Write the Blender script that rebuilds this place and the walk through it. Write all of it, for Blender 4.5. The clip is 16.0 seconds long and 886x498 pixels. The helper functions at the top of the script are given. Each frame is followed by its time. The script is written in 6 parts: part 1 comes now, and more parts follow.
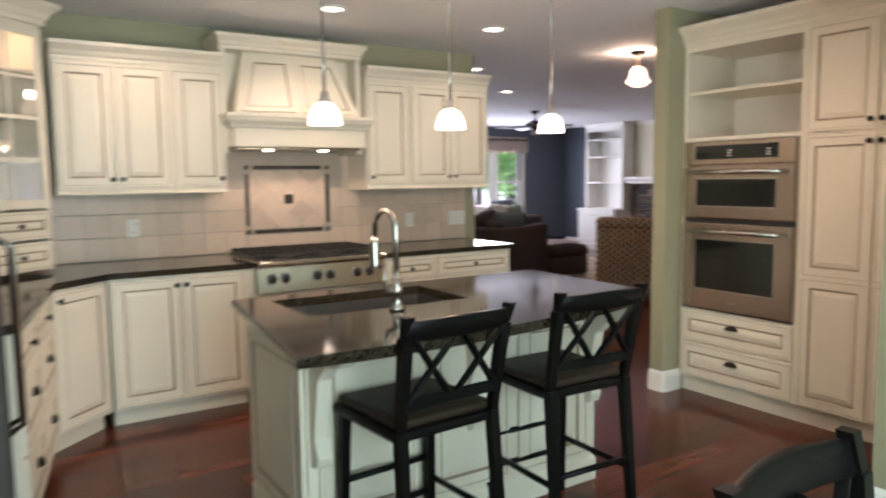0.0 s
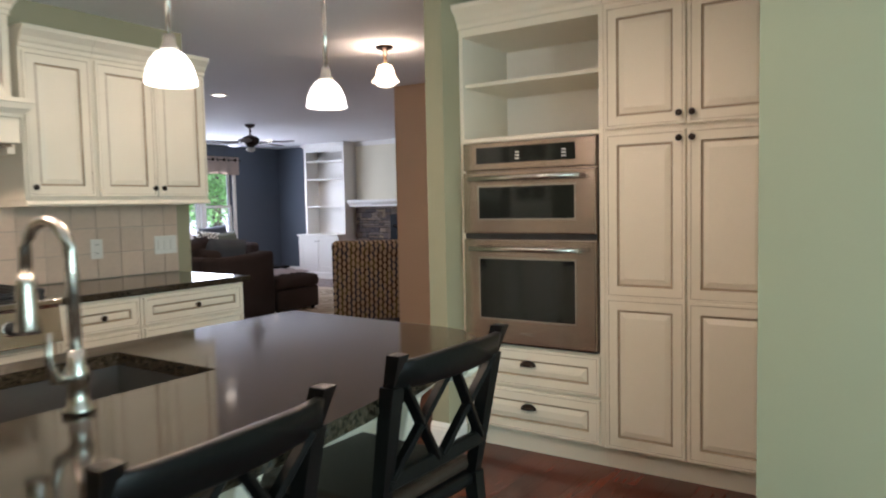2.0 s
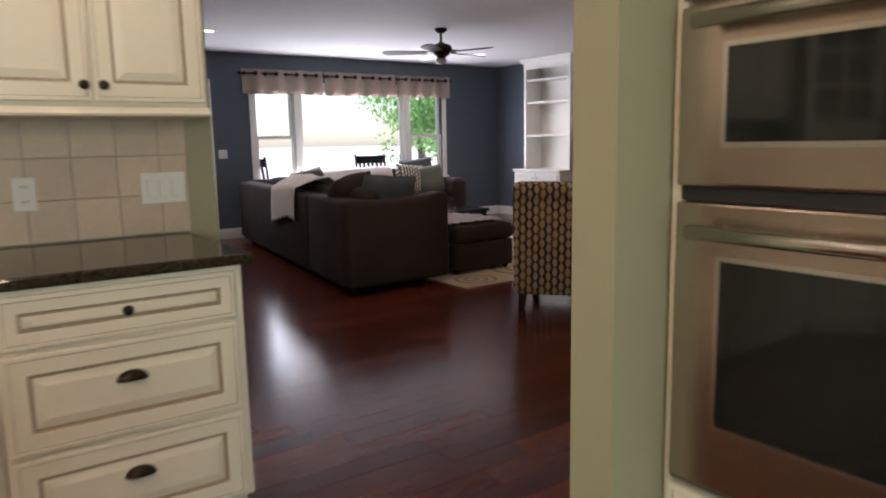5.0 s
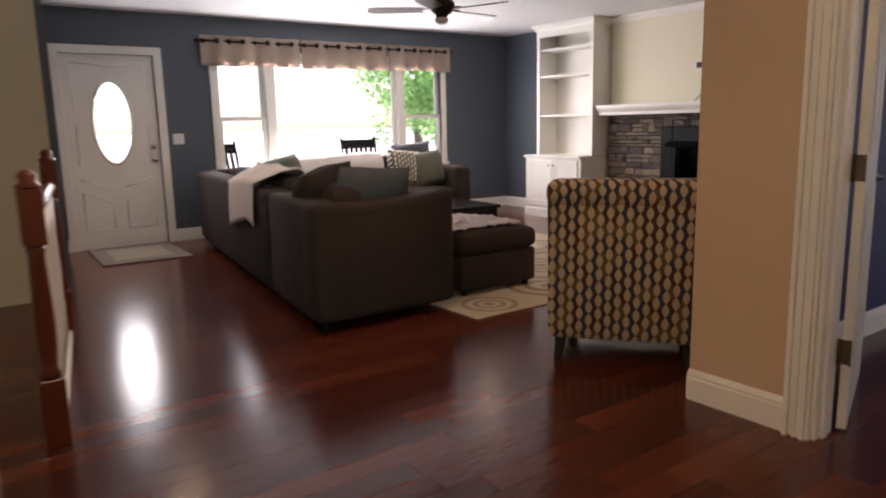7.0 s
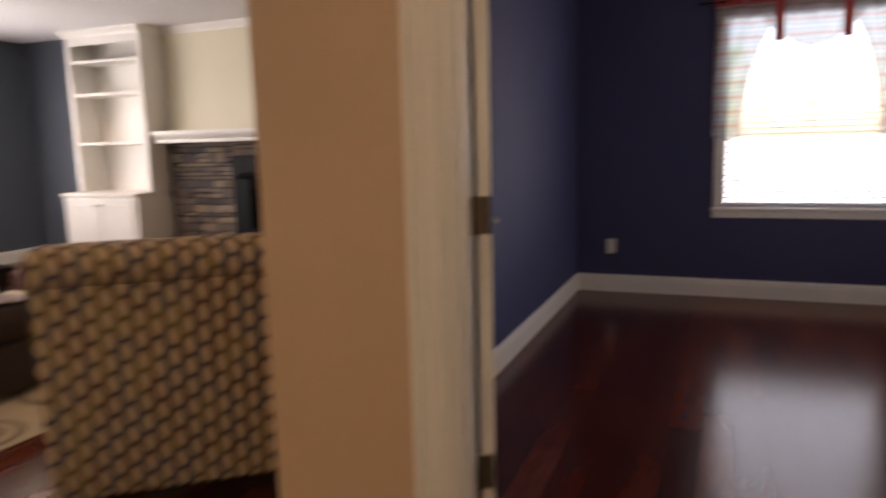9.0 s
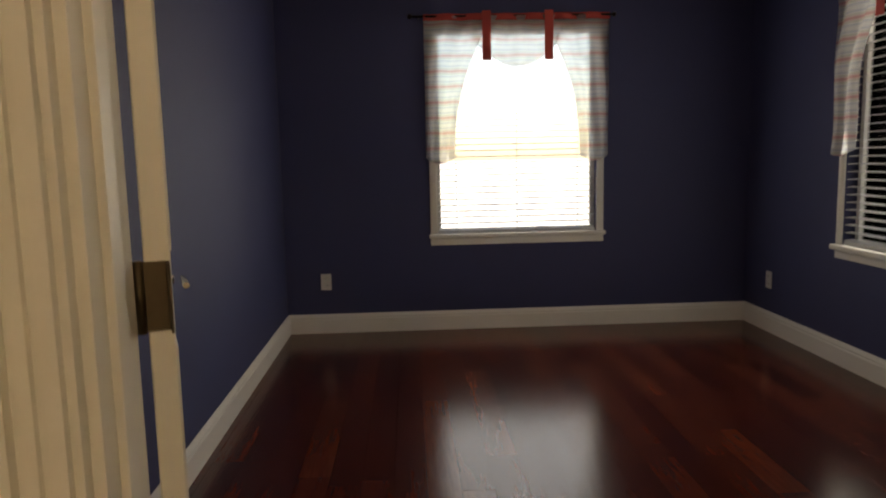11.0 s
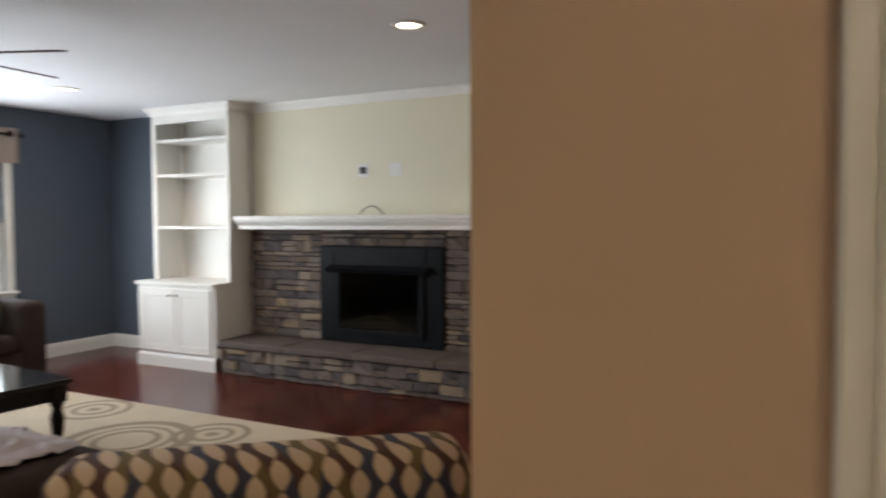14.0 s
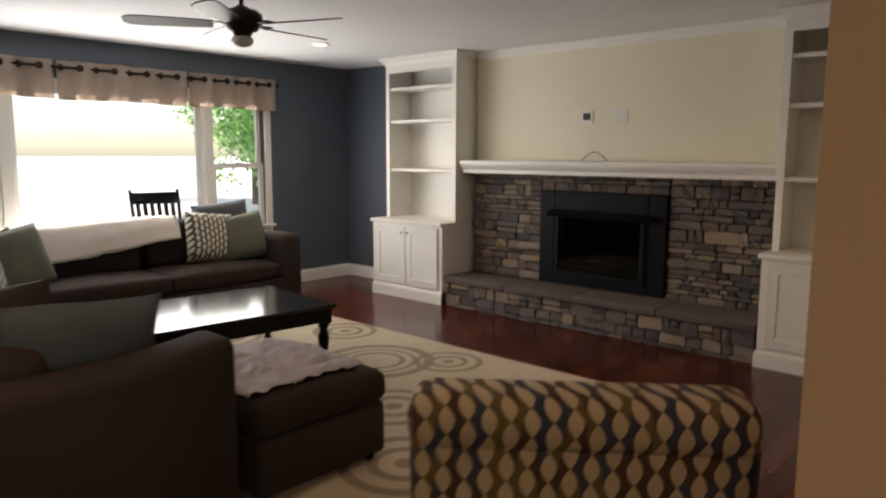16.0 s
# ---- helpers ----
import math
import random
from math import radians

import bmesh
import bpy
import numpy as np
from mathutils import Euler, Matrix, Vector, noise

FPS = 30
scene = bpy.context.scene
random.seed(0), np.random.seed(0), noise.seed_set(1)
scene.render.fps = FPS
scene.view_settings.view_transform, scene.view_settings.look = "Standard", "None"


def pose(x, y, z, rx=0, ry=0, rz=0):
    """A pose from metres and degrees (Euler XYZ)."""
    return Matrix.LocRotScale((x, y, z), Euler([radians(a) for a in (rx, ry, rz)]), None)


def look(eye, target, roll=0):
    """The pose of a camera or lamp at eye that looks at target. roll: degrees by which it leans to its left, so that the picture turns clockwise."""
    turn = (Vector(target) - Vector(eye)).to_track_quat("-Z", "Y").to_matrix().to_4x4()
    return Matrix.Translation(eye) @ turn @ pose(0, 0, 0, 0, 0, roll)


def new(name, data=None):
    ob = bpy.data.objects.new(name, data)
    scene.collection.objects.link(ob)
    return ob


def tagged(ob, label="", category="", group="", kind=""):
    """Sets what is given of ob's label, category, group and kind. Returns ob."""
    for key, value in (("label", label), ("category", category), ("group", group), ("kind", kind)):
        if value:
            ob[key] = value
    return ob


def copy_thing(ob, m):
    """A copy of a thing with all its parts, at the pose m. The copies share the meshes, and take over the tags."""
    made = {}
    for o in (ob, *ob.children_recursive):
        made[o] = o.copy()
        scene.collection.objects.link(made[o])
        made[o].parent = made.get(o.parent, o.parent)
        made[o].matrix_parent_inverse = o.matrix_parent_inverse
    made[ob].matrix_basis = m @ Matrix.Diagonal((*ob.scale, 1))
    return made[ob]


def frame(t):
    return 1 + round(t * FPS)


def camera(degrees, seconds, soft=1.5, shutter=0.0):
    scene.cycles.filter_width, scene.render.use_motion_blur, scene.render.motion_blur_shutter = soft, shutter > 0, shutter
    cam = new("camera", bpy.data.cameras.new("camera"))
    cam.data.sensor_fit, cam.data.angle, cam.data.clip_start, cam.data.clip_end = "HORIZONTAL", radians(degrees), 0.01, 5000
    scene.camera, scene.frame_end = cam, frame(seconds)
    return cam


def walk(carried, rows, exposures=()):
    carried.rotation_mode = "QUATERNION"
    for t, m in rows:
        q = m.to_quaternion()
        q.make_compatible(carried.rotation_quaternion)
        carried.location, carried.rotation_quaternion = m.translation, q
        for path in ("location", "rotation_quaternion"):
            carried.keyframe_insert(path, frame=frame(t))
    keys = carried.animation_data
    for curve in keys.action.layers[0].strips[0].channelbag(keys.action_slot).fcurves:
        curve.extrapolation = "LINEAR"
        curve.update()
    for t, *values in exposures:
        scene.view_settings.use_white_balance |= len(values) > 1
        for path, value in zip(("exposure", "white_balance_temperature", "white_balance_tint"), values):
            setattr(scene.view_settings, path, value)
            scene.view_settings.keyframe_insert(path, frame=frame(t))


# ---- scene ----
cam = camera(64.2, 16.0, soft=2.0, shutter=0.8)
PATH = [
    (0, (-1.637, -0.501, 1.430), (-0.566, 1.176, 1.234), -0.7),
    (0.5, (-1.624, -0.224, 1.409), (-0.329, 1.287, 1.221), -2.3),
    (1, (-1.549, 0.030, 1.380), (-0.068, 1.360, 1.191), -2.7),
    (1.5, (-1.332, 0.288, 1.365), (0.279, 1.464, 1.218), -1.4),
    (2, (-1.070, 0.509, 1.327), (0.587, 1.620, 1.200), -1.2),
    (2.5, (-0.746, 0.704, 1.319), (0.922, 1.796, 1.161), -2.0),
    (3, (-0.376, 0.845, 1.301), (1.238, 2.015, 1.143), -1.0),
    (3.5, (-0.024, 1.000, 1.270), (1.513, 2.260, 1.044), -1.3),
    (4, (0.351, 1.202, 1.271), (1.777, 2.583, 1.025), -1.0),
    (4.5, (0.709, 1.430, 1.272), (1.956, 2.970, 1.003), -0.4),
    (4.7, (0.852, 1.540, 1.256), (2.012, 3.144, 0.971), -0.8),
    (6.8, (1.849, 2.889, 1.251), (2.978, 4.503, 0.903), -1.6),
    (7, (1.930, 3.023, 1.247), (3.077, 4.624, 0.899), -1.3),
    (7.5, (2.101, 3.301, 1.258), (3.349, 4.827, 0.920), -2.0),
    (8, (2.281, 3.507, 1.241), (3.773, 4.804, 0.934), -2.8),
    (8.5, (2.560, 3.637, 1.230), (4.264, 4.631, 0.903), -3.6),
    (9, (2.982, 3.673, 1.243), (4.819, 4.407, 0.945), -1.5),
    (9.5, (3.349, 3.704, 1.259), (5.290, 4.099, 0.978), -2.0),
    (10, (3.684, 3.775, 1.248), (5.653, 3.892, 0.916), -2.5),
    (10.2, (3.737, 3.808, 1.198), (5.712, 3.841, 0.882), -2.9),
    (12.3, (3.734, 4.128, 1.315), (5.715, 3.982, 1.082), -0.3),
    (12.5, (3.784, 4.193, 1.307), (5.775, 4.194, 1.112), -0.1),
    (13, (3.747, 4.301, 1.331), (5.703, 4.692, 1.194), 0.4),
    (13.5, (3.691, 4.376, 1.352), (5.570, 5.056, 1.266), 0.2),
    (14, (3.686, 4.438, 1.408), (5.470, 5.337, 1.320), -0.3),
    (14.5, (3.701, 4.484, 1.423), (5.363, 5.592, 1.320), 0.0),
    (15, (3.711, 4.496, 1.431), (5.250, 5.767, 1.293), 1.2),
    (15.5, (3.610, 4.546, 1.445), (5.093, 5.875, 1.253), 1.9),
    (16, (3.366, 4.537, 1.493), (4.835, 5.868, 1.227), 0.2),
]
walk(cam, [(t, look(eye, target, roll)) for t, eye, target, roll in PATH],
     exposures=[(0, 1.25, 6050, 25), (1, 1.3, 5900, 23), (2, 1.22, 5750, 20), (3.5, 1.0, 5600, 13), (4.7, 0.97, 6200, 22), (7, 1.4, 7100, 24), (8, 1.4, 7500, 24), (9, 1.45, 7600, 26), (10, 1.4, 8300, 17),
                (12.5, 1.48, 8700, 6), (13, 1.15, 7000, 2), (13.5, 1.08, 6800, 6), (14, 1.42, 6300, 11), (14.5, 1.4, 6450, 13), (15, 1.12, 6900, 14), (15.5, 0.98, 7050, 15), (16, 0.95, 7350, 15)])

# ---- world, sun, large lights ----
world = bpy.data.worlds.new("sky")
scene.world = world
world.use_nodes = True
wn = world.node_tree.nodes
sky = wn.new("ShaderNodeTexSky")
sky.sky_type = "NISHITA"
sky.sun_disc = False
sky.sun_elevation, sky.sun_rotation = radians(58), radians(150)
wn["Background"].inputs[1].default_value = 0.15
world.node_tree.links.new(sky.outputs[0], wn["Background"].inputs[0])


def lamp(name, kind, m, energy, color, size=0.1, size_y=None, label=""):
    data = bpy.data.lights.new(name, kind)
    data.energy, data.color = energy, color
    if kind == "AREA":
        data.size = size
        if size_y:
            data.shape, data.size_y = "RECTANGLE", size_y
    elif kind == "SUN":
        data.angle = radians(0.5)
    else:
        data.shadow_soft_size = size
    ob = new(name, data)
    ob.matrix_world = m
    return ob


DAY = (0.93, 0.98, 1.0)
WARM = (1.0, 0.74, 0.48)
lamp("sun", "SUN", look((2, -8, 14), (2, 0, 0)), 5.0, (1.0, 0.95, 0.88))
lamp("daylight_front", "AREA", look((6.26, 11.24, 1.35), (6.26, 0, 0.7)), 45, DAY, 3.0, 1.3)
lamp("daylight_door", "AREA", look((3.57, 11.22, 1.4), (3.57, 0, 0.6)), 5, DAY, 0.3, 0.7)
lamp("daylight_study", "AREA", look((8.7, 3.12, 1.3), (0, 3.14, 0.6)), 2.6, DAY, 1.1, 1.3)
lamp("daylight_study_side", "AREA", look((7.05, 1.5, 1.3), (7.05, 9, 0.6)), 2.2, DAY, 1.1, 1.3)
lamp("daylight_patio", "AREA", look((-1.0, -2.4, 1.3), (1.2, 2.4, 1.5)), 54, (0.7, 1.0, 0.85), 2.2, 2.0)


# ---- materials ----
def mat(name, base, rough=0.5, metal=0.0, vary=0.12, scale=6.0, fine=60.0, bump=0.1, spec=0.5, random=0.0, stretch=(1, 1, 1)):
    """A surface with broad stains and fine grain; random: how far pieces differ."""
    m = bpy.data.materials.new(name)
    m.use_nodes = True
    n, l = m.node_tree.nodes, m.node_tree.links
    b = n["Principled BSDF"]
    b.inputs["Roughness"].default_value, b.inputs["Metallic"].default_value = rough, metal
    b.inputs["Specular IOR Level"].default_value = spec
    co, mp = n.new("ShaderNodeTexCoord"), n.new("ShaderNodeMapping")
    mp.inputs["Scale"].default_value = stretch
    l.new(co.outputs["Object"], mp.inputs[0])
    broad, grain = n.new("ShaderNodeTexNoise"), n.new("ShaderNodeTexNoise")
    broad.inputs["Scale"].default_value, grain.inputs["Scale"].default_value = scale, fine
    broad.inputs["Detail"].default_value = grain.inputs["Detail"].default_value = 4
    l.new(mp.outputs[0], broad.inputs[0])
    l.new(mp.outputs[0], grain.inputs[0])
    mix = n.new("ShaderNodeMath")
    mix.operation = "MULTIPLY_ADD"
    l.new(broad.outputs[0], mix.inputs[0])
    mix.inputs[1].default_value = 0.65
    half = n.new("ShaderNodeMath")
    half.operation = "MULTIPLY"
    half.inputs[1].default_value = 0.35
    l.new(grain.outputs[0], half.inputs[0])
    l.new(half.outputs[0], mix.inputs[2])
    value = mix.outputs[0]
    if random:
        info, add = n.new("ShaderNodeObjectInfo"), n.new("ShaderNodeMath")
        geo = n.new("ShaderNodeNewGeometry")
        both = n.new("ShaderNodeMath")
        both.operation = "ADD"
        l.new(info.outputs["Random"], both.inputs[0])
        l.new(geo.outputs["Random Per Island"], both.inputs[1])
        frac = n.new("ShaderNodeMath")
        frac.operation = "FRACT"
        l.new(both.outputs[0], frac.inputs[0])
        add.operation = "MULTIPLY_ADD"
        l.new(frac.outputs[0], add.inputs[0])
        add.inputs[1].default_value = random
        l.new(value, add.inputs[2])
        less = n.new("ShaderNodeMath")
        less.operation = "SUBTRACT"
        l.new(add.outputs[0], less.inputs[0])
        less.inputs[1].default_value = random / 2
        value = less.outputs[0]
    ramp = n.new("ShaderNodeValToRGB")
    e = ramp.color_ramp.elements
    e[0].position, e[1].position = 0.2, 0.8
    e[0].color = (*[c * (1 - vary) for c in base], 1)
    e[1].color = (*[min(1, c * (1 + vary)) for c in base], 1)
    l.new(value, ramp.inputs[0])
    l.new(ramp.outputs[0], b.inputs["Base Color"])
    if bump:
        bp = n.new("ShaderNodeBump")
        bp.inputs["Strength"].default_value, bp.inputs["Distance"].default_value = bump, 0.01
        l.new(grain.outputs[0], bp.inputs["Height"])
        l.new(bp.outputs[0], b.inputs["Normal"])
    return m


def ramp_colors(m, stops):
    ramp = next(x for x in m.node_tree.nodes if x.type == "VALTORGB").color_ramp
    while len(ramp.elements) > 1:
        ramp.elements.remove(ramp.elements[-1])
    ramp.elements[0].position, ramp.elements[0].color = stops[0][0], (*stops[0][1], 1)
    for p, c in stops[1:]:
        ramp.elements.new(p).color = (*c, 1)
    return m


def glow(name, color, strength):
    m = bpy.data.materials.new(name)
    m.use_nodes = True
    b = m.node_tree.nodes["Principled BSDF"]
    b.inputs["Base Color"].default_value = (*color, 1)
    b.inputs["Emission Color"].default_value = (*color, 1)
    b.inputs["Emission Strength"].default_value = strength
    b.inputs["Roughness"].default_value = 0.35
    return m


def glass(name, tint=(1, 1, 1), rough=0.0):
    m = bpy.data.materials.new(name)
    m.use_nodes = True
    n, l = m.node_tree.nodes, m.node_tree.links
    n.remove(n["Principled BSDF"])
    clear, shine, mixer, fr = (n.new("ShaderNodeBsdfTransparent"), n.new("ShaderNodeBsdfGlossy"), n.new("ShaderNodeMixShader"), n.new("ShaderNodeFresnel"))
    clear.inputs[0].default_value = (*tint, 1)
    shine.inputs["Roughness"].default_value = rough
    fr.inputs[0].default_value = 1.3
    l.new(fr.outputs[0], mixer.inputs[0])
    l.new(clear.outputs[0], mixer.inputs[1])
    l.new(shine.outputs[0], mixer.inputs[2])
    l.new(mixer.outputs[0], n["Material Output"].inputs[0])
    return m


CREAM = mat("cream_paint", (0.78, 0.72, 0.6), 0.4, vary=0.04, scale=3, fine=90, bump=0.03)
GLAZE = mat("brown_glaze", (0.36, 0.28, 0.19), 0.5, vary=0.15, scale=9, fine=80, bump=0.05)
WHITE = mat("white_paint", (0.82, 0.81, 0.77), 0.4, vary=0.03, scale=3, fine=70, bump=0.03)
BUFF = mat("pale_cream_wall_paint", (0.76, 0.72, 0.56), 0.55, vary=0.04, scale=1.5, fine=200, bump=0.12)
CEIL = mat("ceiling_paint", (0.82, 0.83, 0.86), 0.9, vary=0.04, scale=1.2, fine=55, bump=0.35)
SAGE = mat("sage_green_wall_paint", (0.34, 0.325, 0.215), 0.6, vary=0.05, scale=1.2, fine=220, bump=0.05)
TAN = mat("tan_wall_paint", (0.58, 0.42, 0.29), 0.6, vary=0.05, scale=1.2, fine=220, bump=0.05)
SLATE = mat("slate_blue_wall_paint", (0.085, 0.105, 0.135), 0.55, vary=0.06, scale=1.2, fine=220, bump=0.05)
NAVY = mat("navy_wall_paint", (0.046, 0.054, 0.145), 0.68, vary=0.07, scale=1.2, fine=220, bump=0.05)
OUTER = mat("outer_siding", (0.6, 0.58, 0.52), 0.7)
PLANK = mat("cherry_floorboard", (0.1, 0.022, 0.013), 0.19, spec=0.32, vary=0.55, scale=3.2, fine=34, bump=0.05, random=0.55, stretch=(0.25, 2.4, 1))
ramp_colors(PLANK, [(0.1, (0.036, 0.008, 0.0055)), (0.45, (0.07, 0.0145, 0.009)), (0.7, (0.105, 0.024, 0.0125)), (0.95, (0.17, 0.047, 0.023))])
GAP = mat("dark_floor_joint", (0.02, 0.006, 0.005), 0.6)
GRANITE = mat("brown_black_granite", (0.045, 0.03, 0.022), 0.09, vary=0.7, scale=90, fine=200, bump=0.0, spec=0.28)
ramp_colors(GRANITE, [(0.36, (0.003, 0.0028, 0.0025)), (0.46, (0.016, 0.012, 0.008)), (0.52, (0.055, 0.041, 0.027)), (0.57, (0.022, 0.016, 0.011)), (0.66, (0.12, 0.095, 0.07))])
STEEL = mat("brushed_stainless", (0.5, 0.41, 0.35), 0.24, 1.0, vary=0.06, scale=5, fine=160, bump=0.03, stretch=(0.05, 0.05, 4))
RANGESTEEL = mat("polished_range_steel", (0.62, 0.59, 0.55), 0.2, 1.0, vary=0.06, scale=5, fine=160, bump=0.02, stretch=(0.05, 0.05, 4))
SINKSTEEL = mat("dark_satin_steel", (0.16, 0.15, 0.14), 0.4, 0.8, vary=0.15, scale=5, fine=160, bump=0.03)
DARKSTEEL = mat("dark_fridge_steel", (0.045, 0.036, 0.032), 0.5, 0.2, vary=0.15, scale=5, fine=160, bump=0.02, spec=0.3)
NICKEL = mat("brushed_nickel", (0.6, 0.57, 0.53), 0.25, 1.0, vary=0.04, bump=0.0)
BLACKGLASS = mat("black_oven_glass", (0.012, 0.014, 0.013), 0.06, vary=0.1, bump=0.0)
IRON = mat("cast_iron", (0.015, 0.015, 0.016), 0.55, vary=0.2, fine=140, bump=0.15)
BRONZE = mat("oil_rubbed_bronze", (0.03, 0.02, 0.015), 0.35, 0.8, vary=0.3, bump=0.02)
EBONY = mat("black_stained_wood", (0.005, 0.0045, 0.0045), 0.38, spec=0.16, vary=0.3, scale=5, fine=60, bump=0.04, stretch=(1, 1, 0.2))
LEATHER = mat("dark_brown_leather", (0.034, 0.021, 0.015), 0.5, spec=0.25, vary=0.25, fine=190, bump=0.15)
TILE = mat("tumbled_cream_tile", (0.63, 0.5, 0.4), 0.36, vary=0.14, scale=7, fine=50, bump=0.12, random=0.35)
GROUT = mat("sand_grout", (0.44, 0.38, 0.32), 0.8, fine=160)
BAR = mat("bronze_accent_tile", (0.07, 0.05, 0.04), 0.32, 0.5, vary=0.5, scale=50, fine=120, bump=0.2)
SOFA = mat("chocolate_microfibre", (0.036, 0.025, 0.022), 0.88, vary=0.4, scale=2.6, fine=240, bump=0.25, spec=0.2)
THROW = mat("white_throw_cloth", (0.72, 0.66, 0.62), 0.9, vary=0.08, scale=6, fine=300, bump=0.4)
LILAC = mat("pale_lilac_blanket", (0.42, 0.38, 0.4), 0.9, vary=0.12, scale=7, fine=300, bump=0.4)
GREENCLOTH = mat("olive_grey_cloth", (0.115, 0.125, 0.095), 0.9, vary=0.15, fine=300, bump=0.3)
BLUECLOTH = mat("slate_grey_cloth", (0.075, 0.085, 0.1), 0.9, vary=0.15, fine=300, bump=0.3)
LINEN = mat("linen_valance_cloth", (0.55, 0.45, 0.38), 0.9, vary=0.08, scale=9, fine=260, bump=0.25)


def translucent(m, share):
    """Lets part of the light through a cloth."""
    n, l = m.node_tree.nodes, m.node_tree.links
    b, tr, mx = n["Principled BSDF"], n.new("ShaderNodeBsdfTranslucent"), n.new("ShaderNodeMixShader")
    l.new(b.inputs["Base Color"].links[0].from_socket, tr.inputs[0])
    mx.inputs[0].default_value = share
    l.new(b.outputs[0], mx.inputs[1])
    l.new(tr.outputs[0], mx.inputs[2])
    l.new(mx.outputs[0], n["Material Output"].inputs[0])


translucent(LINEN, 0.45)
RUG = mat("cream_rug_pile", (0.56, 0.48, 0.36), 0.95, vary=0.1, scale=5, fine=400, bump=0.5)
RUGDARK = mat("taupe_rug_pile", (0.32, 0.26, 0.185), 0.95, vary=0.15, scale=8, fine=400, bump=0.5)
STONE = mat("ledge_stone", (0.2, 0.16, 0.13), 0.85, vary=0.35, scale=8, fine=40, bump=0.6, random=0.9)
ramp_colors(STONE, [(0.05, (0.09, 0.08, 0.082)), (0.3, (0.14, 0.12, 0.118)), (0.48, (0.2, 0.165, 0.15)), (0.62, (0.15, 0.105, 0.07)), (0.76, (0.27, 0.23, 0.21)), (0.95, (0.36, 0.27, 0.17))])
MORTAR = mat("dark_mortar", (0.02, 0.017, 0.016), 0.95, fine=80)
SLAB = mat("hearth_slab_stone", (0.105, 0.082, 0.07), 0.75, vary=0.25, scale=6, fine=45, bump=0.5, random=0.2)
FIREBOX = mat("matt_black_metal", (0.005, 0.006, 0.008), 0.5, 0.0, spec=0.14, vary=0.2, bump=0.03)
LOG = mat("ceramic_log", (0.12, 0.09, 0.07), 0.9, vary=0.5, scale=12, fine=60, bump=0.6)
REDWOOD = mat("red_brown_stained_wood", (0.13, 0.03, 0.015), 0.3, vary=0.3, scale=5, fine=50, bump=0.04, stretch=(1, 1, 0.2))
PLASTIC = mat("white_plastic", (0.78, 0.77, 0.73), 0.4, vary=0.02, bump=0.0)
DARKSLOT = mat("dark_slot", (0.03, 0.03, 0.03), 0.6, bump=0.0)
BRASSY = mat("antique_hinge_metal", (0.12, 0.095, 0.065), 0.45, 0.8, vary=0.2, bump=0.02)
MATTAN = mat("worn_tan_mat", (0.3, 0.255, 0.2), 0.95, vary=0.2, fine=300, bump=0.6)
MATGREY = mat("grey_door_mat", (0.2, 0.17, 0.15), 0.95, vary=0.2, fine=300, bump=0.6)
FANWOOD = mat("dark_walnut_blade", (0.035, 0.018, 0.011), 0.35, vary=0.3, scale=6, fine=60, bump=0.03, stretch=(0.3, 3, 1))
REDCLOTH = mat("red_ribbon_cloth", (0.5, 0.07, 0.06), 0.8, vary=0.1, fine=260, bump=0.2)
BLIND = mat("white_blind_slat", (0.8, 0.8, 0.8), 0.5, vary=0.03, bump=0.0)
translucent(BLIND, 0.5)
GRASS = mat("lawn_grass", (0.09, 0.14, 0.04), 0.95, vary=0.4, scale=2, fine=40, bump=0.5)
LEAF = mat("tree_leaf", (0.24, 0.46, 0.15), 0.6, vary=0.45, scale=3, fine=20, bump=0.1, random=0.8)
BARK = mat("tree_bark", (0.12, 0.09, 0.07), 0.95, vary=0.3, scale=6, fine=30, bump=0.7, stretch=(1, 1, 0.2))
translucent(LEAF, 0.6)
CONCRETE = mat("porch_concrete", (0.56, 0.56, 0.55), 0.9, vary=0.12, scale=2, fine=60, bump=0.2)
SHADEGLASS = glow("lit_frosted_glass", (1.0, 0.9, 0.76), 2.2)
BOWLGLASS = glow("lit_amber_glass", (1.0, 0.78, 0.5), 1.6)
BULB = glow("recessed_bulb", (1.0, 0.85, 0.62), 6.0)
PANE = glass("window_glass")
SMOKED = glass("smoked_fire_glass", (0.4, 0.38, 0.36))
FROST = mat("frosted_bowl_glass", (0.62, 0.6, 0.55), 0.3, vary=0.05, bump=0.0)


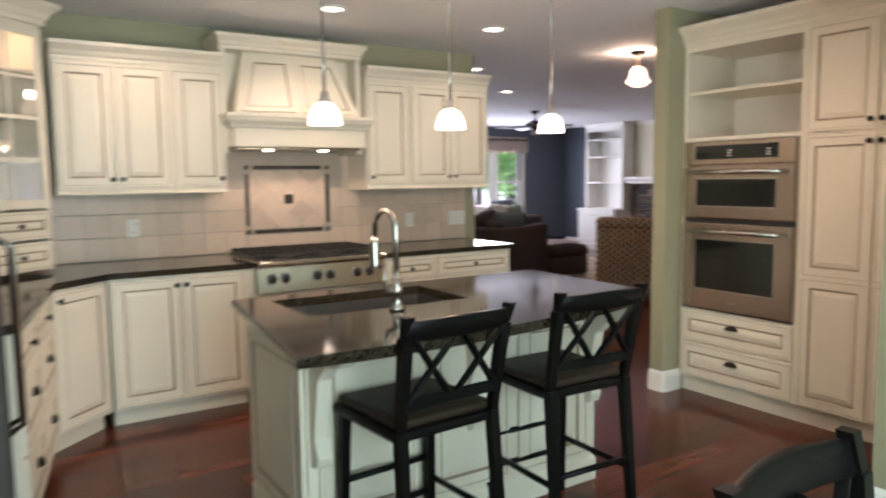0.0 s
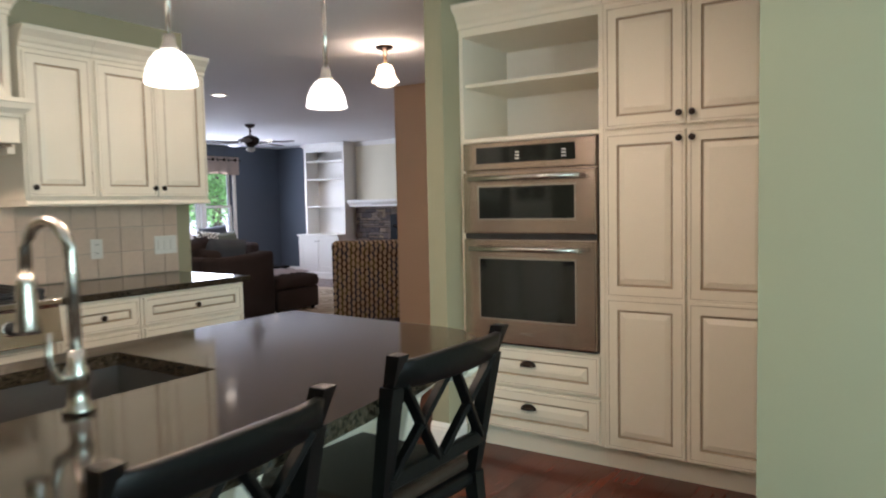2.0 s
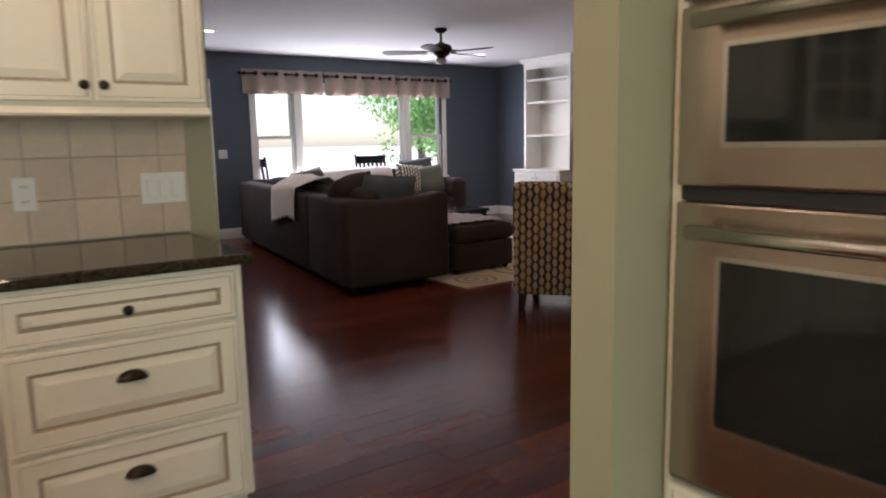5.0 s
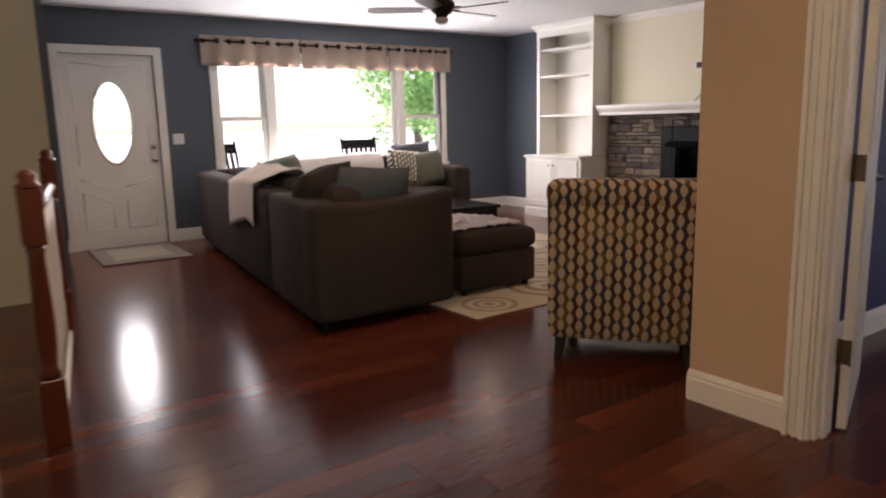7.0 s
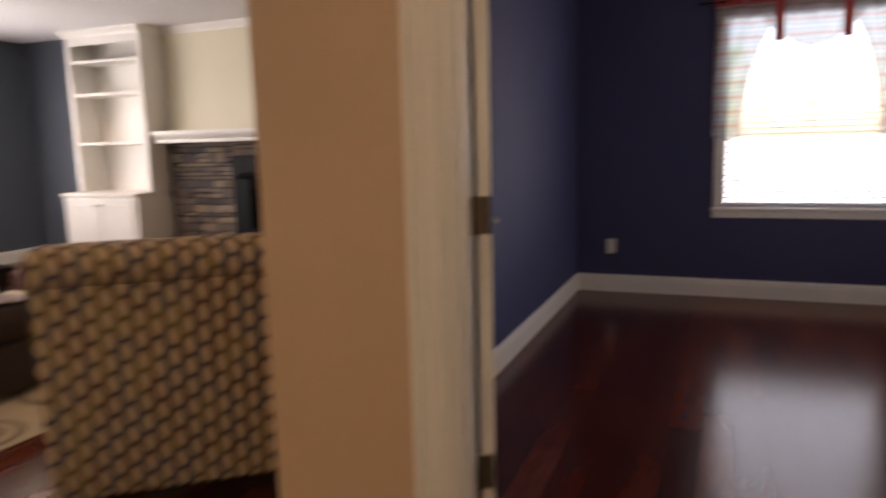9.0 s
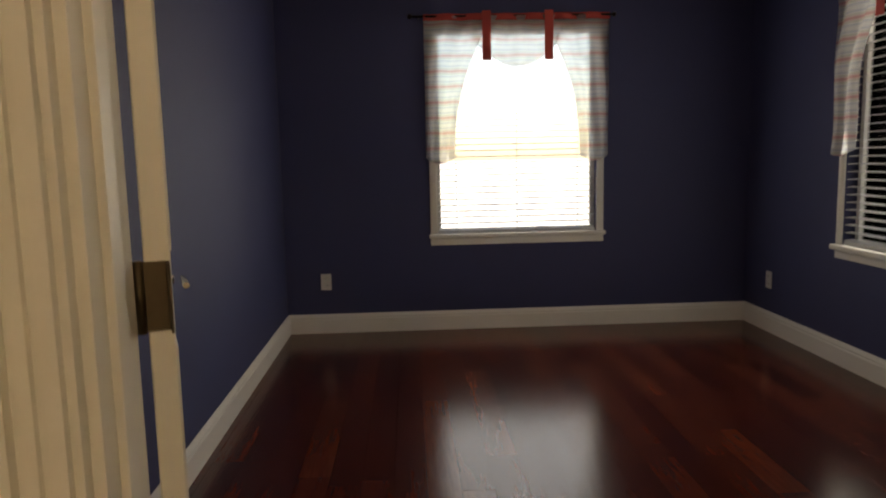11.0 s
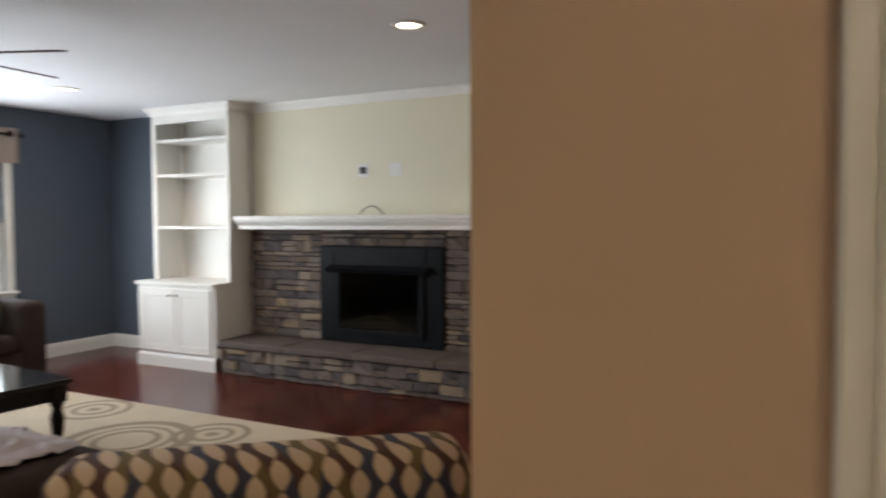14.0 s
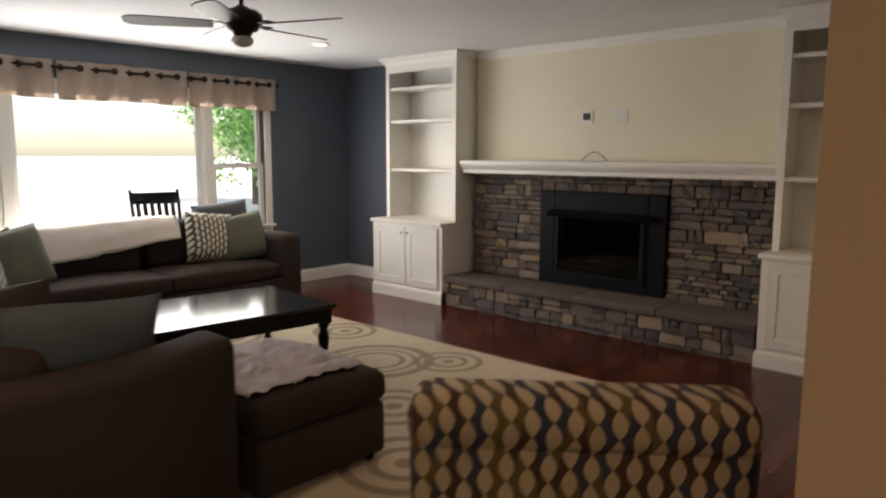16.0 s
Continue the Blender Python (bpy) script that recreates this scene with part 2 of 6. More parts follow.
def oval_cloth(name, ground, darks, fu, fv):
    """Woven cloth with columns of pale ovals between dark knots."""
    m = mat(name, ground, 0.9, vary=0.1, fine=280, bump=0.35)
    n, l = m.node_tree.nodes, m.node_tree.links
    co, sep = n.new("ShaderNodeTexCoord"), n.new("ShaderNodeSeparateXYZ")
    l.new(co.outputs["Object"], sep.inputs[0])

    def op(kind, a, b=None, c=None):
        x = n.new("ShaderNodeMath")
        x.operation = kind
        for i, v in enumerate((a, b, c)):
            if v is not None:
                if isinstance(v, (int, float)):
                    x.inputs[i].default_value = v
                else:
                    l.new(v, x.inputs[i])
        return x.outputs[0]

    across = op("ADD", sep.outputs[0], op("MULTIPLY", sep.outputs[1], 0.37))
    u = op("MULTIPLY", across, fu)
    col = op("FLOOR", u)
    shift = op("MULTIPLY", op("MODULO", col, 2.0), 0.5)
    v = op("ADD", op("MULTIPLY", op("ADD", sep.outputs[2], op("MULTIPLY", sep.outputs[1], 0.5)), fv), shift)
    a = op("ABSOLUTE", op("SUBTRACT", op("SUBTRACT", u, col), 0.5))
    wide = op("MULTIPLY", op("POWER", op("ABSOLUTE", op("SINE", op("MULTIPLY", v, math.pi))), 0.9), 0.37)
    dark = op("GREATER_THAN", a, wide)
    pick = n.new("ShaderNodeTexWhiteNoise")
    pick.noise_dimensions = "2D"
    comb = n.new("ShaderNodeCombineXYZ")
    l.new(op("ROUND", u), comb.inputs[0])
    l.new(op("FLOOR", op("ADD", v, 0.5)), comb.inputs[1])
    l.new(comb.outputs[0], pick.inputs["Vector"])
    cr = n.new("ShaderNodeValToRGB")
    cr.color_ramp.interpolation = "CONSTANT"
    cr.color_ramp.elements[0].color = (*darks[0], 1)
    cr.color_ramp.elements[1].position, cr.color_ramp.elements[1].color = 0.35, (*darks[1], 1)
    cr.color_ramp.elements.new(0.7).color = (*darks[2], 1)
    l.new(pick.outputs[0], cr.inputs[0])
    mx = n.new("ShaderNodeMix")
    mx.data_type = "RGBA"
    l.new(dark, mx.inputs[0])
    base = n["Principled BSDF"].inputs["Base Color"]
    l.new(base.links[0].from_socket, mx.inputs[6])
    l.new(cr.outputs[0], mx.inputs[7])
    l.new(mx.outputs[2], base)
    return m


OVALS = oval_cloth("mustard_oval_weave", (0.46, 0.35, 0.24), [(0.06, 0.026, 0.016), (0.035, 0.036, 0.06), (0.12, 0.085, 0.03)], 21.0, 14.5)
TRELLIS = oval_cloth("trellis_pillow_cloth", (0.6, 0.56, 0.46), [(0.05, 0.045, 0.04), (0.06, 0.055, 0.05), (0.05, 0.05, 0.05)], 22.0, 16.0)


def plaid_cloth(name):
    """A thin pale curtain cloth with faint coloured checks that lets light through."""
    m = mat(name, (0.75, 0.72, 0.7), 0.9, vary=0.1, fine=200, bump=0.1)
    n, l = m.node_tree.nodes, m.node_tree.links
    w = n.new("ShaderNodeTexWave")
    w.bands_direction = "Z"
    w.inputs["Scale"].default_value, w.inputs["Distortion"].default_value = 3.0, 1.0
    co = n.new("ShaderNodeTexCoord")
    l.new(co.outputs["Object"], w.inputs[0])
    r = n.new("ShaderNodeValToRGB")
    r.color_ramp.elements[0].color = (0.85, 0.85, 0.86, 1)
    r.color_ramp.elements[1].position, r.color_ramp.elements[1].color = 1.0, (0.75, 0.45, 0.43, 1)
    for p, c in ((0.3, (0.6, 0.65, 0.75, 1)), (0.5, (0.88, 0.87, 0.85, 1)), (0.7, (0.65, 0.72, 0.62, 1)), (0.9, (0.85, 0.7, 0.68, 1))):
        r.color_ramp.elements.new(p).color = c
    l.new(w.outputs[0], r.inputs[0])
    b = n["Principled BSDF"]
    l.new(r.outputs[0], b.inputs["Base Color"])
    tr, mx = n.new("ShaderNodeBsdfTranslucent"), n.new("ShaderNodeMixShader")
    l.new(r.outputs[0], tr.inputs[0])
    mx.inputs[0].default_value = 0.85
    l.new(b.outputs[0], mx.inputs[1])
    l.new(tr.outputs[0], mx.inputs[2])
    clear, sheer = n.new("ShaderNodeBsdfTransparent"), n.new("ShaderNodeMixShader")
    sheer.inputs[0].default_value = 0.55
    l.new(mx.outputs[0], sheer.inputs[1])
    l.new(clear.outputs[0], sheer.inputs[2])
    l.new(sheer.outputs[0], n["Material Output"].inputs[0])
    return m


PLAID = plaid_cloth("plaid_sheer_cloth")


# ---- mesh helpers ----
def box(bm, x0, x1, y0, y1, z0, z1, bevel=0.0, seg=1):
    made = bmesh.ops.create_cube(bm, size=1, matrix=Matrix.Translation(((x0 + x1) / 2, (y0 + y1) / 2, (z0 + z1) / 2)) @ Matrix.Diagonal((abs(x1 - x0), abs(y1 - y0), abs(z1 - z0), 1)))
    if bevel:
        edges = {e for v in made["verts"] for e in v.link_edges}
        bmesh.ops.bevel(bm, geom=list(edges), offset=bevel, segments=seg, profile=0.5, affect="EDGES")
    return bm


def cube(*dims, bevel=0.0, seg=1):
    return box(bmesh.new(), *dims, bevel=bevel, seg=seg)


def lathe(profile, n=20, m=None):
    """A turned shape from (radius, height) pairs, round z."""
    bm = bmesh.new()
    rings = [[bm.verts.new((r * math.cos(2 * math.pi * i / n), r * math.sin(2 * math.pi * i / n), z)) for i in range(n)] for r, z in profile]
    for a, b in zip(rings, rings[1:]):
        for i in range(n):
            bm.faces.new((a[i], a[(i + 1) % n], b[(i + 1) % n], b[i]))
    if profile[0][0] > 1e-4:
        bm.faces.new(rings[0][::-1])
    if profile[-1][0] > 1e-4:
        bm.faces.new(rings[-1])
    bmesh.ops.remove_doubles(bm, verts=bm.verts, dist=1e-5)
    bmesh.ops.recalc_face_normals(bm, faces=bm.faces)
    for f in bm.faces:
        f.smooth = len(f.verts) <= 4
    if m:
        bm.transform(m)
    return bm


def tube(points, radius, n=10):
    """A round bar along points."""
    bm = bmesh.new()
    rings = []
    radii = radius if isinstance(radius, (list, tuple)) else [radius] * len(points)
    for i, p in enumerate(points):
        p = Vector(p)
        way = (Vector(points[min(i + 1, len(points) - 1)]) - Vector(points[max(i - 1, 0)])).normalized()
        side = way.cross(Vector((0, 0, 1)) if abs(way.z) < 0.95 else Vector((1, 0, 0))).normalized()
        up = side.cross(way)
        rings.append([bm.verts.new(p + radii[i] * (math.cos(2 * math.pi * k / n) * side + math.sin(2 * math.pi * k / n) * up)) for k in range(n)])
    for a, b in zip(rings, rings[1:]):
        for k in range(n):
            bm.faces.new((a[k], a[(k + 1) % n], b[(k + 1) % n], b[k])).smooth = True
    bm.faces.new(rings[0][::-1])
    bm.faces.new(rings[-1])
    bmesh.ops.recalc_face_normals(bm, faces=bm.faces)
    return bm


def prism(outline, y0, y1, m=None, bevel=0.0):
    """A flat outline in x and z, thick from y0 to y1."""
    bm = bmesh.new()
    a = [bm.verts.new((x, y0, z)) for x, z in outline]
    b = [bm.verts.new((x, y1, z)) for x, z in outline]
    bm.faces.new(a)
    bm.faces.new(b[::-1])
    for i in range(len(a)):
        j = (i + 1) % len(a)
        bm.faces.new((a[i], b[i], b[j], a[j]))
    bmesh.ops.recalc_face_normals(bm, faces=bm.faces)
    if bevel:
        bmesh.ops.bevel(bm, geom=list(bm.edges), offset=bevel, segments=1, affect="EDGES")
    if m:
        bm.transform(m)
    return bm


def slab(outline, z0, z1, bevel=0.0, seg=2):
    """A flat outline in x and y, thick from z0 to z1."""
    bm = bmesh.new()
    a = [bm.verts.new((x, y, z0)) for x, y in outline]
    b = [bm.verts.new((x, y, z1)) for x, y in outline]
    bm.faces.new(a[::-1])
    bm.faces.new(b)
    rim = []
    for i in range(len(a)):
        j = (i + 1) % len(a)
        bm.faces.new((a[i], a[j], b[j], b[i]))
    if bevel:
        rim = [e for e in bm.edges if abs(e.verts[0].co.z - e.verts[1].co.z) < 1e-6]
        bmesh.ops.bevel(bm, geom=rim, offset=bevel, segments=seg, profile=0.5, affect="EDGES")
    bmesh.ops.recalc_face_normals(bm, faces=bm.faces)
    return bm


def mould(bm, x0, x1, y0, y1, prof, left=1, right=1):
    """A moulding that steps out in front and at the sides: prof holds (out, z)."""
    rings = [[bm.verts.new(p) for p in ((x0 - o * left, y1, z), (x0 - o * left, y0 - o, z), (x1 + o * right, y0 - o, z), (x1 + o * right, y1, z))] for o, z in prof]
    for a, b in zip(rings, rings[1:]):
        for i in range(4):
            bm.faces.new((a[i], a[(i + 1) % 4], b[(i + 1) % 4], b[i]))
    bm.faces.new(rings[0][::-1])
    bm.faces.new(rings[-1])
    bmesh.ops.recalc_face_normals(bm, faces=bm.faces)
    return bm


def grid_sheet(nu, nv, fn, thick=0.0):
    bm = bmesh.new()
    vs = [[bm.verts.new(fn(i / nu, j / nv)) for j in range(nv + 1)] for i in range(nu + 1)]
    for i in range(nu):
        for j in range(nv):
            bm.faces.new((vs[i][j], vs[i + 1][j], vs[i + 1][j + 1], vs[i][j + 1])).smooth = True
    bmesh.ops.recalc_face_normals(bm, faces=bm.faces)
    if thick:
        bmesh.ops.solidify(bm, geom=list(bm.faces), thickness=thick)
    return bm


def join(*bms):
    out = bms[0]
    for b in bms[1:]:
        me = bpy.data.meshes.new("join")
        b.to_mesh(me)
        out.from_mesh(me)
        bpy.data.meshes.remove(me)
        b.free()
    return out


def part(name, bm, material, parent=None, label="", m=None):
    me = bpy.data.meshes.new(name)
    bm.to_mesh(me)
    bm.free()
    for x in material if isinstance(material, (list, tuple)) else [material]:
        me.materials.append(x)
    ob = new(name, me)
    if parent is not None:
        ob.parent = parent
    if m is not None:
        ob.matrix_basis = m
    if label:
        tagged(ob, label)
    return ob


def thing(name, label, category, m=None, group="", kind=""):
    ob = new(name)
    ob.empty_display_size = 0.1
    if m is not None:
        ob.matrix_basis = m
    return tagged(ob, label, category, group, kind)


def setting(name, bm, material, label, category="", m=None):
    return tagged(part(name, bm, material, None, label, m), "", category or name.split("_")[0], "", "structure")


def panel_front(w, h, t=0.02, rail=0.055, raised=True):
    """A door or drawer front, x from 0 to w, z from 0 to h, front at y = -t, with glazed grooves."""
    bm = bmesh.new()
    box(bm, 0, w, -t, 0, 0, h, 0.003)
    face = min((f for f in bm.faces), key=lambda f: f.calc_center_median().y - 10 * f.calc_area())
    rail = min(rail, 0.3 * min(w, h))

    def step(thick, depth, dark):
        made = bmesh.ops.inset_region(bm, faces=[face], thickness=thick, depth=depth, use_even_offset=True)
        for f in made["faces"]:
            f.material_index = 1 if dark else 0

    if rail > 0.04:
        step(0.011, 0.0, False)
        step(0.0025, -0.002, True)
        step(rail - 0.0135, 0.0, False)
    else:
        step(rail, 0, False)
    step(0.004, -0.007, True)
    if raised:
        step(0.007, 0.0, True)
        step(0.026, 0.007, False)
    return bm


def knob_mesh():
    return lathe([(0.006, 0), (0.006, 0.014), (0.015, 0.018), (0.016, 0.024), (0.011, 0.03), (0.0, 0.031)], 10, pose(0, 0, 0, 90))


def pull_mesh():
    """A cup pull: a half shell."""
    bm = bmesh.new()
    n, k = 8, 4
    rows = []
    for j in range(k + 1):
        b = math.pi / 2 * j / k
        rows.append([bm.verts.new((0.046 * math.cos(math.pi * i / n) * (0.35 + 0.65 * math.cos(b)), -0.026 * math.sin(b) - 0.002, 0.03 * math.sin(math.pi * i / n) * math.cos(b) - 0.008)) for i in range(n + 1)])
    for a, b in zip(rows, rows[1:]):
        for i in range(n):
            bm.faces.new((a[i], a[i + 1], b[i + 1], b[i])).smooth = True
    bmesh.ops.remove_doubles(bm, verts=bm.verts, dist=1e-5)
    bmesh.ops.solidify(bm, geom=list(bm.faces), thickness=0.003)
    return bm


KNOB = part("knob", knob_mesh(), BRONZE)
PULL = part("pull", pull_mesh(), BRONZE)
KNOB_MESH, PULL_MESH = KNOB.data, PULL.data
bpy.data.objects.remove(KNOB)
bpy.data.objects.remove(PULL)


def hardware(kind, parent, x, y, z):
    ob = new("knob" if kind == "k" else "cup_pull", KNOB_MESH if kind == "k" else PULL_MESH)
    ob.parent = parent
    ob.matrix_basis = pose(x, y, z)
    return tagged(ob, "dark bronze knob" if kind == "k" else "dark bronze cup pull")


def fronts(parent, rows, material=None):
    """Doors and drawers: (x, z, w, h, name, hardware kind, its x, its z), in the unit's own space."""
    for x, z, w, h, name, kind, hx, hz in rows:
        f = part(name, panel_front(w, h), material or [CREAM, GLAZE], parent, "", pose(x, 0, z))
        if kind:
            hardware(kind, f, hx, -0.02, hz)


FRONT_Y, FRONT_W, FRONT_E = 0, -90, 90


def unit(name, label, m, w, d, h, rows, toe=0.1, z0=0.0, category="cabinet", group=""):
    """A cabinet whose front lies at y = 0 of its own space, left end at x = 0."""
    t = thing(name, label, category, m, group)
    part("body", cube(0, w, 0, d, z0 + toe, h, bevel=0.002), CREAM, t)
    if toe:
        part("toe_kick", cube(0.004, w - 0.004, 0.06, d, z0, z0 + toe), CREAM, t)
    fronts(t, rows)
    return t


# ---- large structure ----
CZ = 2.5


def wall(name, x0, x1, y0, y1, material, label, holes=(), z1=CZ):
    """An upright wall; holes along its long side: (from, to, bottom, top)."""
    bm = bmesh.new()
    along_x = (x1 - x0) > (y1 - y0)
    a0, a1 = (x0, x1) if along_x else (y0, y1)

    def piece(p, q, b, t):
        if q - p > 1e-4 and t - b > 1e-4:
            if along_x:
                box(bm, p, q, y0, y1, b, t)
            else:
                box(bm, x0, x1, p, q, b, t)

    at = a0
    for p, q, b, t in sorted(holes):
        piece(at, p, 0, z1)
        piece(p, q, 0, b)
        piece(p, q, t, z1)
        at = q
    piece(at, a1, 0, z1)
    return setting(name, bm, material, label, "wall")


WIN = (4.7, 7.86, 0.72, 2.06)
DOOR = (3.1, 4.02, 0.0, 2.05)
wall("wall_stove", -2.24, 1.965, 4.612, 4.75, SAGE, "olive green painted kitchen wall behind the stove")
wall("wall_kitchen_west", -2.24, -2.12, -3.0, 4.612, SAGE, "olive green painted kitchen side wall")
wall("wall_kitchen_south", -2.24, 1.5, -3.12, -3.0, SAGE, "olive green kitchen wall with patio door", [(-2.0, 0.2, 0.0, 2.1)])
wall("wall_green", 1.38, 1.5, -3.0, 0.93, SAGE, "sage green painted wall beside the pantry")
wall("wall_pantry_side", 1.5, 2.95, 0.83, 0.93, SAGE, "sage green wall closing the pantry recess")
wall("wall_pantry_back", 2.87, 2.95, 0.93, 2.59, SAGE, "sage green wall behind the ovens")
wall("wall_pillar", 2.06, 4.59, 2.59, 2.7, SAGE, "olive and tan wall end beside the oven cabinet")
wall("wall_study_door", 4.59, 4.71, 1.31, 4.85, TAN, "tan painted hall wall with study doorway", [(3.11, 4.3, 0.0, 2.06)])
wall("wall_study_north", 4.71, 9.17, 4.8, 4.875, TAN, "tan painted wall between living room and study")
wall("wall_study_north_lining", 4.722, 8.78, 4.79, 4.798, NAVY, "navy blue painted study wall")
wall("wall_study_west_lining", 4.712, 4.72, 1.432, 4.798, NAVY, "navy blue painted study wall round the doorway", [(3.11, 4.3, 0.0, 2.06)])
wall("wall_study_east", 8.78, 8.9, 1.31, 4.8, NAVY, "navy blue painted study wall with window", [(2.55, 3.7, 0.7, 2.14)])
wall("wall_study_south", 4.71, 8.78, 1.31, 1.43, NAVY, "navy blue painted study wall with side window", [(6.48, 7.63, 0.7, 2.14)])
wall("wall_front", 2.6, 9.17, 11.27, 11.42, SLATE, "slate blue living room wall with wide window", [DOOR, WIN])
wall("wall_fireplace", 9.05, 9.17, 4.85, 11.27, SLATE, "slate blue wall behind the fireplace")
wall("wall_foyer", 2.6, 2.72, 9.12, 11.27, SLATE, "slate blue wall beside the front door")
wall("wall_stair_end", 0.9, 2.66, 9.0, 9.12, BUFF, "pale beige wall at the end of the stair")
wall("wall_stair_side", 0.8, 0.9, 4.75, 9.0, BUFF, "pale beige wall beside the stair")
setting("ceiling", cube(-2.3, 9.3, -3.2, 11.5, CZ, CZ + 0.12), CEIL, "textured pale grey ceiling", "ceiling")
setting("ceiling_study", cube(4.722, 8.778, 1.432, 4.788, 2.44, 2.498), CEIL, "textured pale study ceiling", "ceiling")
setting("roof", cube(-2.8, 9.8, -3.8, 12.0, CZ + 0.12, CZ + 0.4), OUTER, "plain roof slab over the house", "roof")
setting("subfloor", cube(-2.24, 9.17, -3.12, 11.42, -0.12, -0.012), GAP, "dark subfloor under the boards", "floor")
setting("ground", cube(-400, 400, -400, 400, -0.5, -0.35), CONCRETE, "pale sunlit drive and dry lawn round the house", "ground")


def baseboard(runs):
    for n, (x0, y0, x1, y1, side) in enumerate(runs):
        dx, dy = x1 - x0, y1 - y0
        length = math.hypot(dx, dy)
        ang = math.degrees(math.atan2(dy, dx))
        bm = mould(bmesh.new(), 0, length, -0.001, 0.0, [(0.014, 0.0), (0.014, 0.1), (0.01, 0.108), (0.012, 0.116), (0.004, 0.135), (0.002, 0.14)], 0, 0)
        setting("baseboard", bm, WHITE, "white painted moulded baseboard", "baseboard", pose(x0, y0, 0.0, 0, 0, ang))


# each run has the wall on its left hand side as it goes
baseboard([(2.06, 2.7, 2.06, 2.59, 0), (2.06, 2.59, 2.22, 2.59, 0), (1.38, 0.93, 1.38, -3.0, 0), (4.71, 4.85, 4.59, 4.85, 0), (4.59, 4.85, 4.59, 4.41, 0), (9.05, 4.875, 4.71, 4.875, 0)])
baseboard([(2.72, 11.27, 3.02, 11.27, 0), (4.11, 11.27, 9.05, 11.27, 0), (9.05, 11.27, 9.05, 10.2, 0)])
baseboard([(4.72, 4.79, 8.78, 4.79, 0), (8.78, 4.79, 8.78, 1.43, 0), (8.78, 1.43, 4.72, 1.43, 0), (4.59, 3.0, 4.59, 2.7, 0), (4.59, 2.7, 2.06, 2.7, 0)])

# ---- kitchen ----
CROWN = [(0.0, 0.0), (0.012, 0.0), (0.012, 0.02), (0.022, 0.03), (0.03, 0.05), (0.055, 0.075), (0.06, 0.08), (0.06, 0.1), (0.0, 0.1)]


def crown(t, x0, x1, y0, y1, z, scale=1.0, left=1, right=1):
    return part("crown_moulding", mould(bmesh.new(), x0, x1, y0, y1, [(o * scale, z + h * scale) for o, h in CROWN], left, right), CREAM, t)


def upper_unit(m, w, doors, label):
    t = thing("wall_cabinet", label, "cabinet", m, "kitchen wall cabinets")
    part("body", cube(0, w, 0, 0.345, 1.39, 2.16, bevel=0.002), CREAM, t)
    part("light_rail", mould(bmesh.new(), 0, w, 0, 0.345, [(0.018, 1.36), (0.022, 1.368), (0.014, 1.378), (0.006, 1.39)], 0, 0), CREAM, t)
    crown(t, 0, w, 0, 0.345, 2.16, 1.05, 0, 0)
    fronts(t, [(x, 1.405, dw, 0.74, "door", "k", hx, 0.05) for x, dw, hx in doors])
    return t


F = pose(-1.3, 4.255, 0)
upper_unit(F, 0.66, [(0.012, 0.315, 0.29), (0.335, 0.315, 0.025)], "cream glazed double door wall cabinet over counter")
upper_unit(pose(-0.638, 4.255, 0), 0.335, [(0.012, 0.313, 0.288)], "cream glazed single door wall cabinet beside hood")
upper_unit(pose(0.735, 4.255, 0), 0.375, [(0.012, 0.35, 0.025)], "cream glazed single door wall cabinet next to hood")
upper_unit(pose(1.112, 4.255, 0), 0.735, [(0.012, 0.352, 0.327), (0.371, 0.352, 0.025)], "cream glazed double door wall cabinet over counter")

# diagonal glazed corner cabinet that stands on the counter
A = Vector((-1.70, 3.84, 0))
B = Vector((-1.335, 4.165, 0))
ang = math.degrees(math.atan2(B.y - A.y, B.x - A.x))
cw = (B - A).length
t = thing("corner_cabinet", "tall cream corner cabinet with lit glass door, on counter", "cabinet", pose(A.x, A.y, 0, 0, 0, ang))
part("side_panel", cube(0, 0.02, 0.02, 0.42, 0.935, 2.32), CREAM, t)
part("side_panel", cube(cw - 0.02, cw, 0.02, 0.3, 0.935, 2.32), CREAM, t)
part("back_panel", cube(0.0, cw, 0.3, 0.32, 0.935, 2.32), CREAM, t)
part("top_panel", cube(0.02, cw - 0.02, 0.02, 0.3, 2.3, 2.32), CREAM, t)
for z in (1.3, 1.55, 1.8, 2.05):
    part("shelf", cube(0.02, cw - 0.02, 0.03, 0.3, z, z + 0.014), CREAM, t)
crown(t, 0, cw, 0, 0.4, 2.32, 1.25)
for z in (0.945, 1.12):
    f = part("drawer", panel_front(cw - 0.02, 0.16), [CREAM, GLAZE], t, "", pose(0.01, 0.02, z))
    hardware("k", f, cw / 2, -0.02, 0.08)
bm = bmesh.new()
dw, z0, z1 = cw - 0.02, 1.295, 2.3
for dims in ((0, 0.05, z0, z1), (dw - 0.05, dw, z0, z1), (0.05, dw - 0.05, z0, z0 + 0.05), (0.05, dw - 0.05, z1 - 0.05, z1)):
    box(bm, dims[0], dims[1], -0.02, 0, dims[2], dims[3])
g = part("glass_door", bm, CREAM, t, "", pose(0.01, 0.02, 0))
bm = bmesh.new()
box(bm, dw / 2 - 0.008, dw / 2 + 0.008, -0.016, -0.004, z0 + 0.05, z1 - 0.05)
for k in (1, 2, 3):
    zz = z0 + 0.05 + k * (z1 - z0 - 0.1) / 4
    box(bm, 0.05, dw - 0.05, -0.015, -0.005, zz - 0.008, zz + 0.008)
part("muntin", bm, CREAM, g)
p = part("pane", cube(0.045, dw - 0.045, -0.011, -0.009, z0 + 0.045, z1 - 0.045), PANE, g)
p.visible_shadow = False
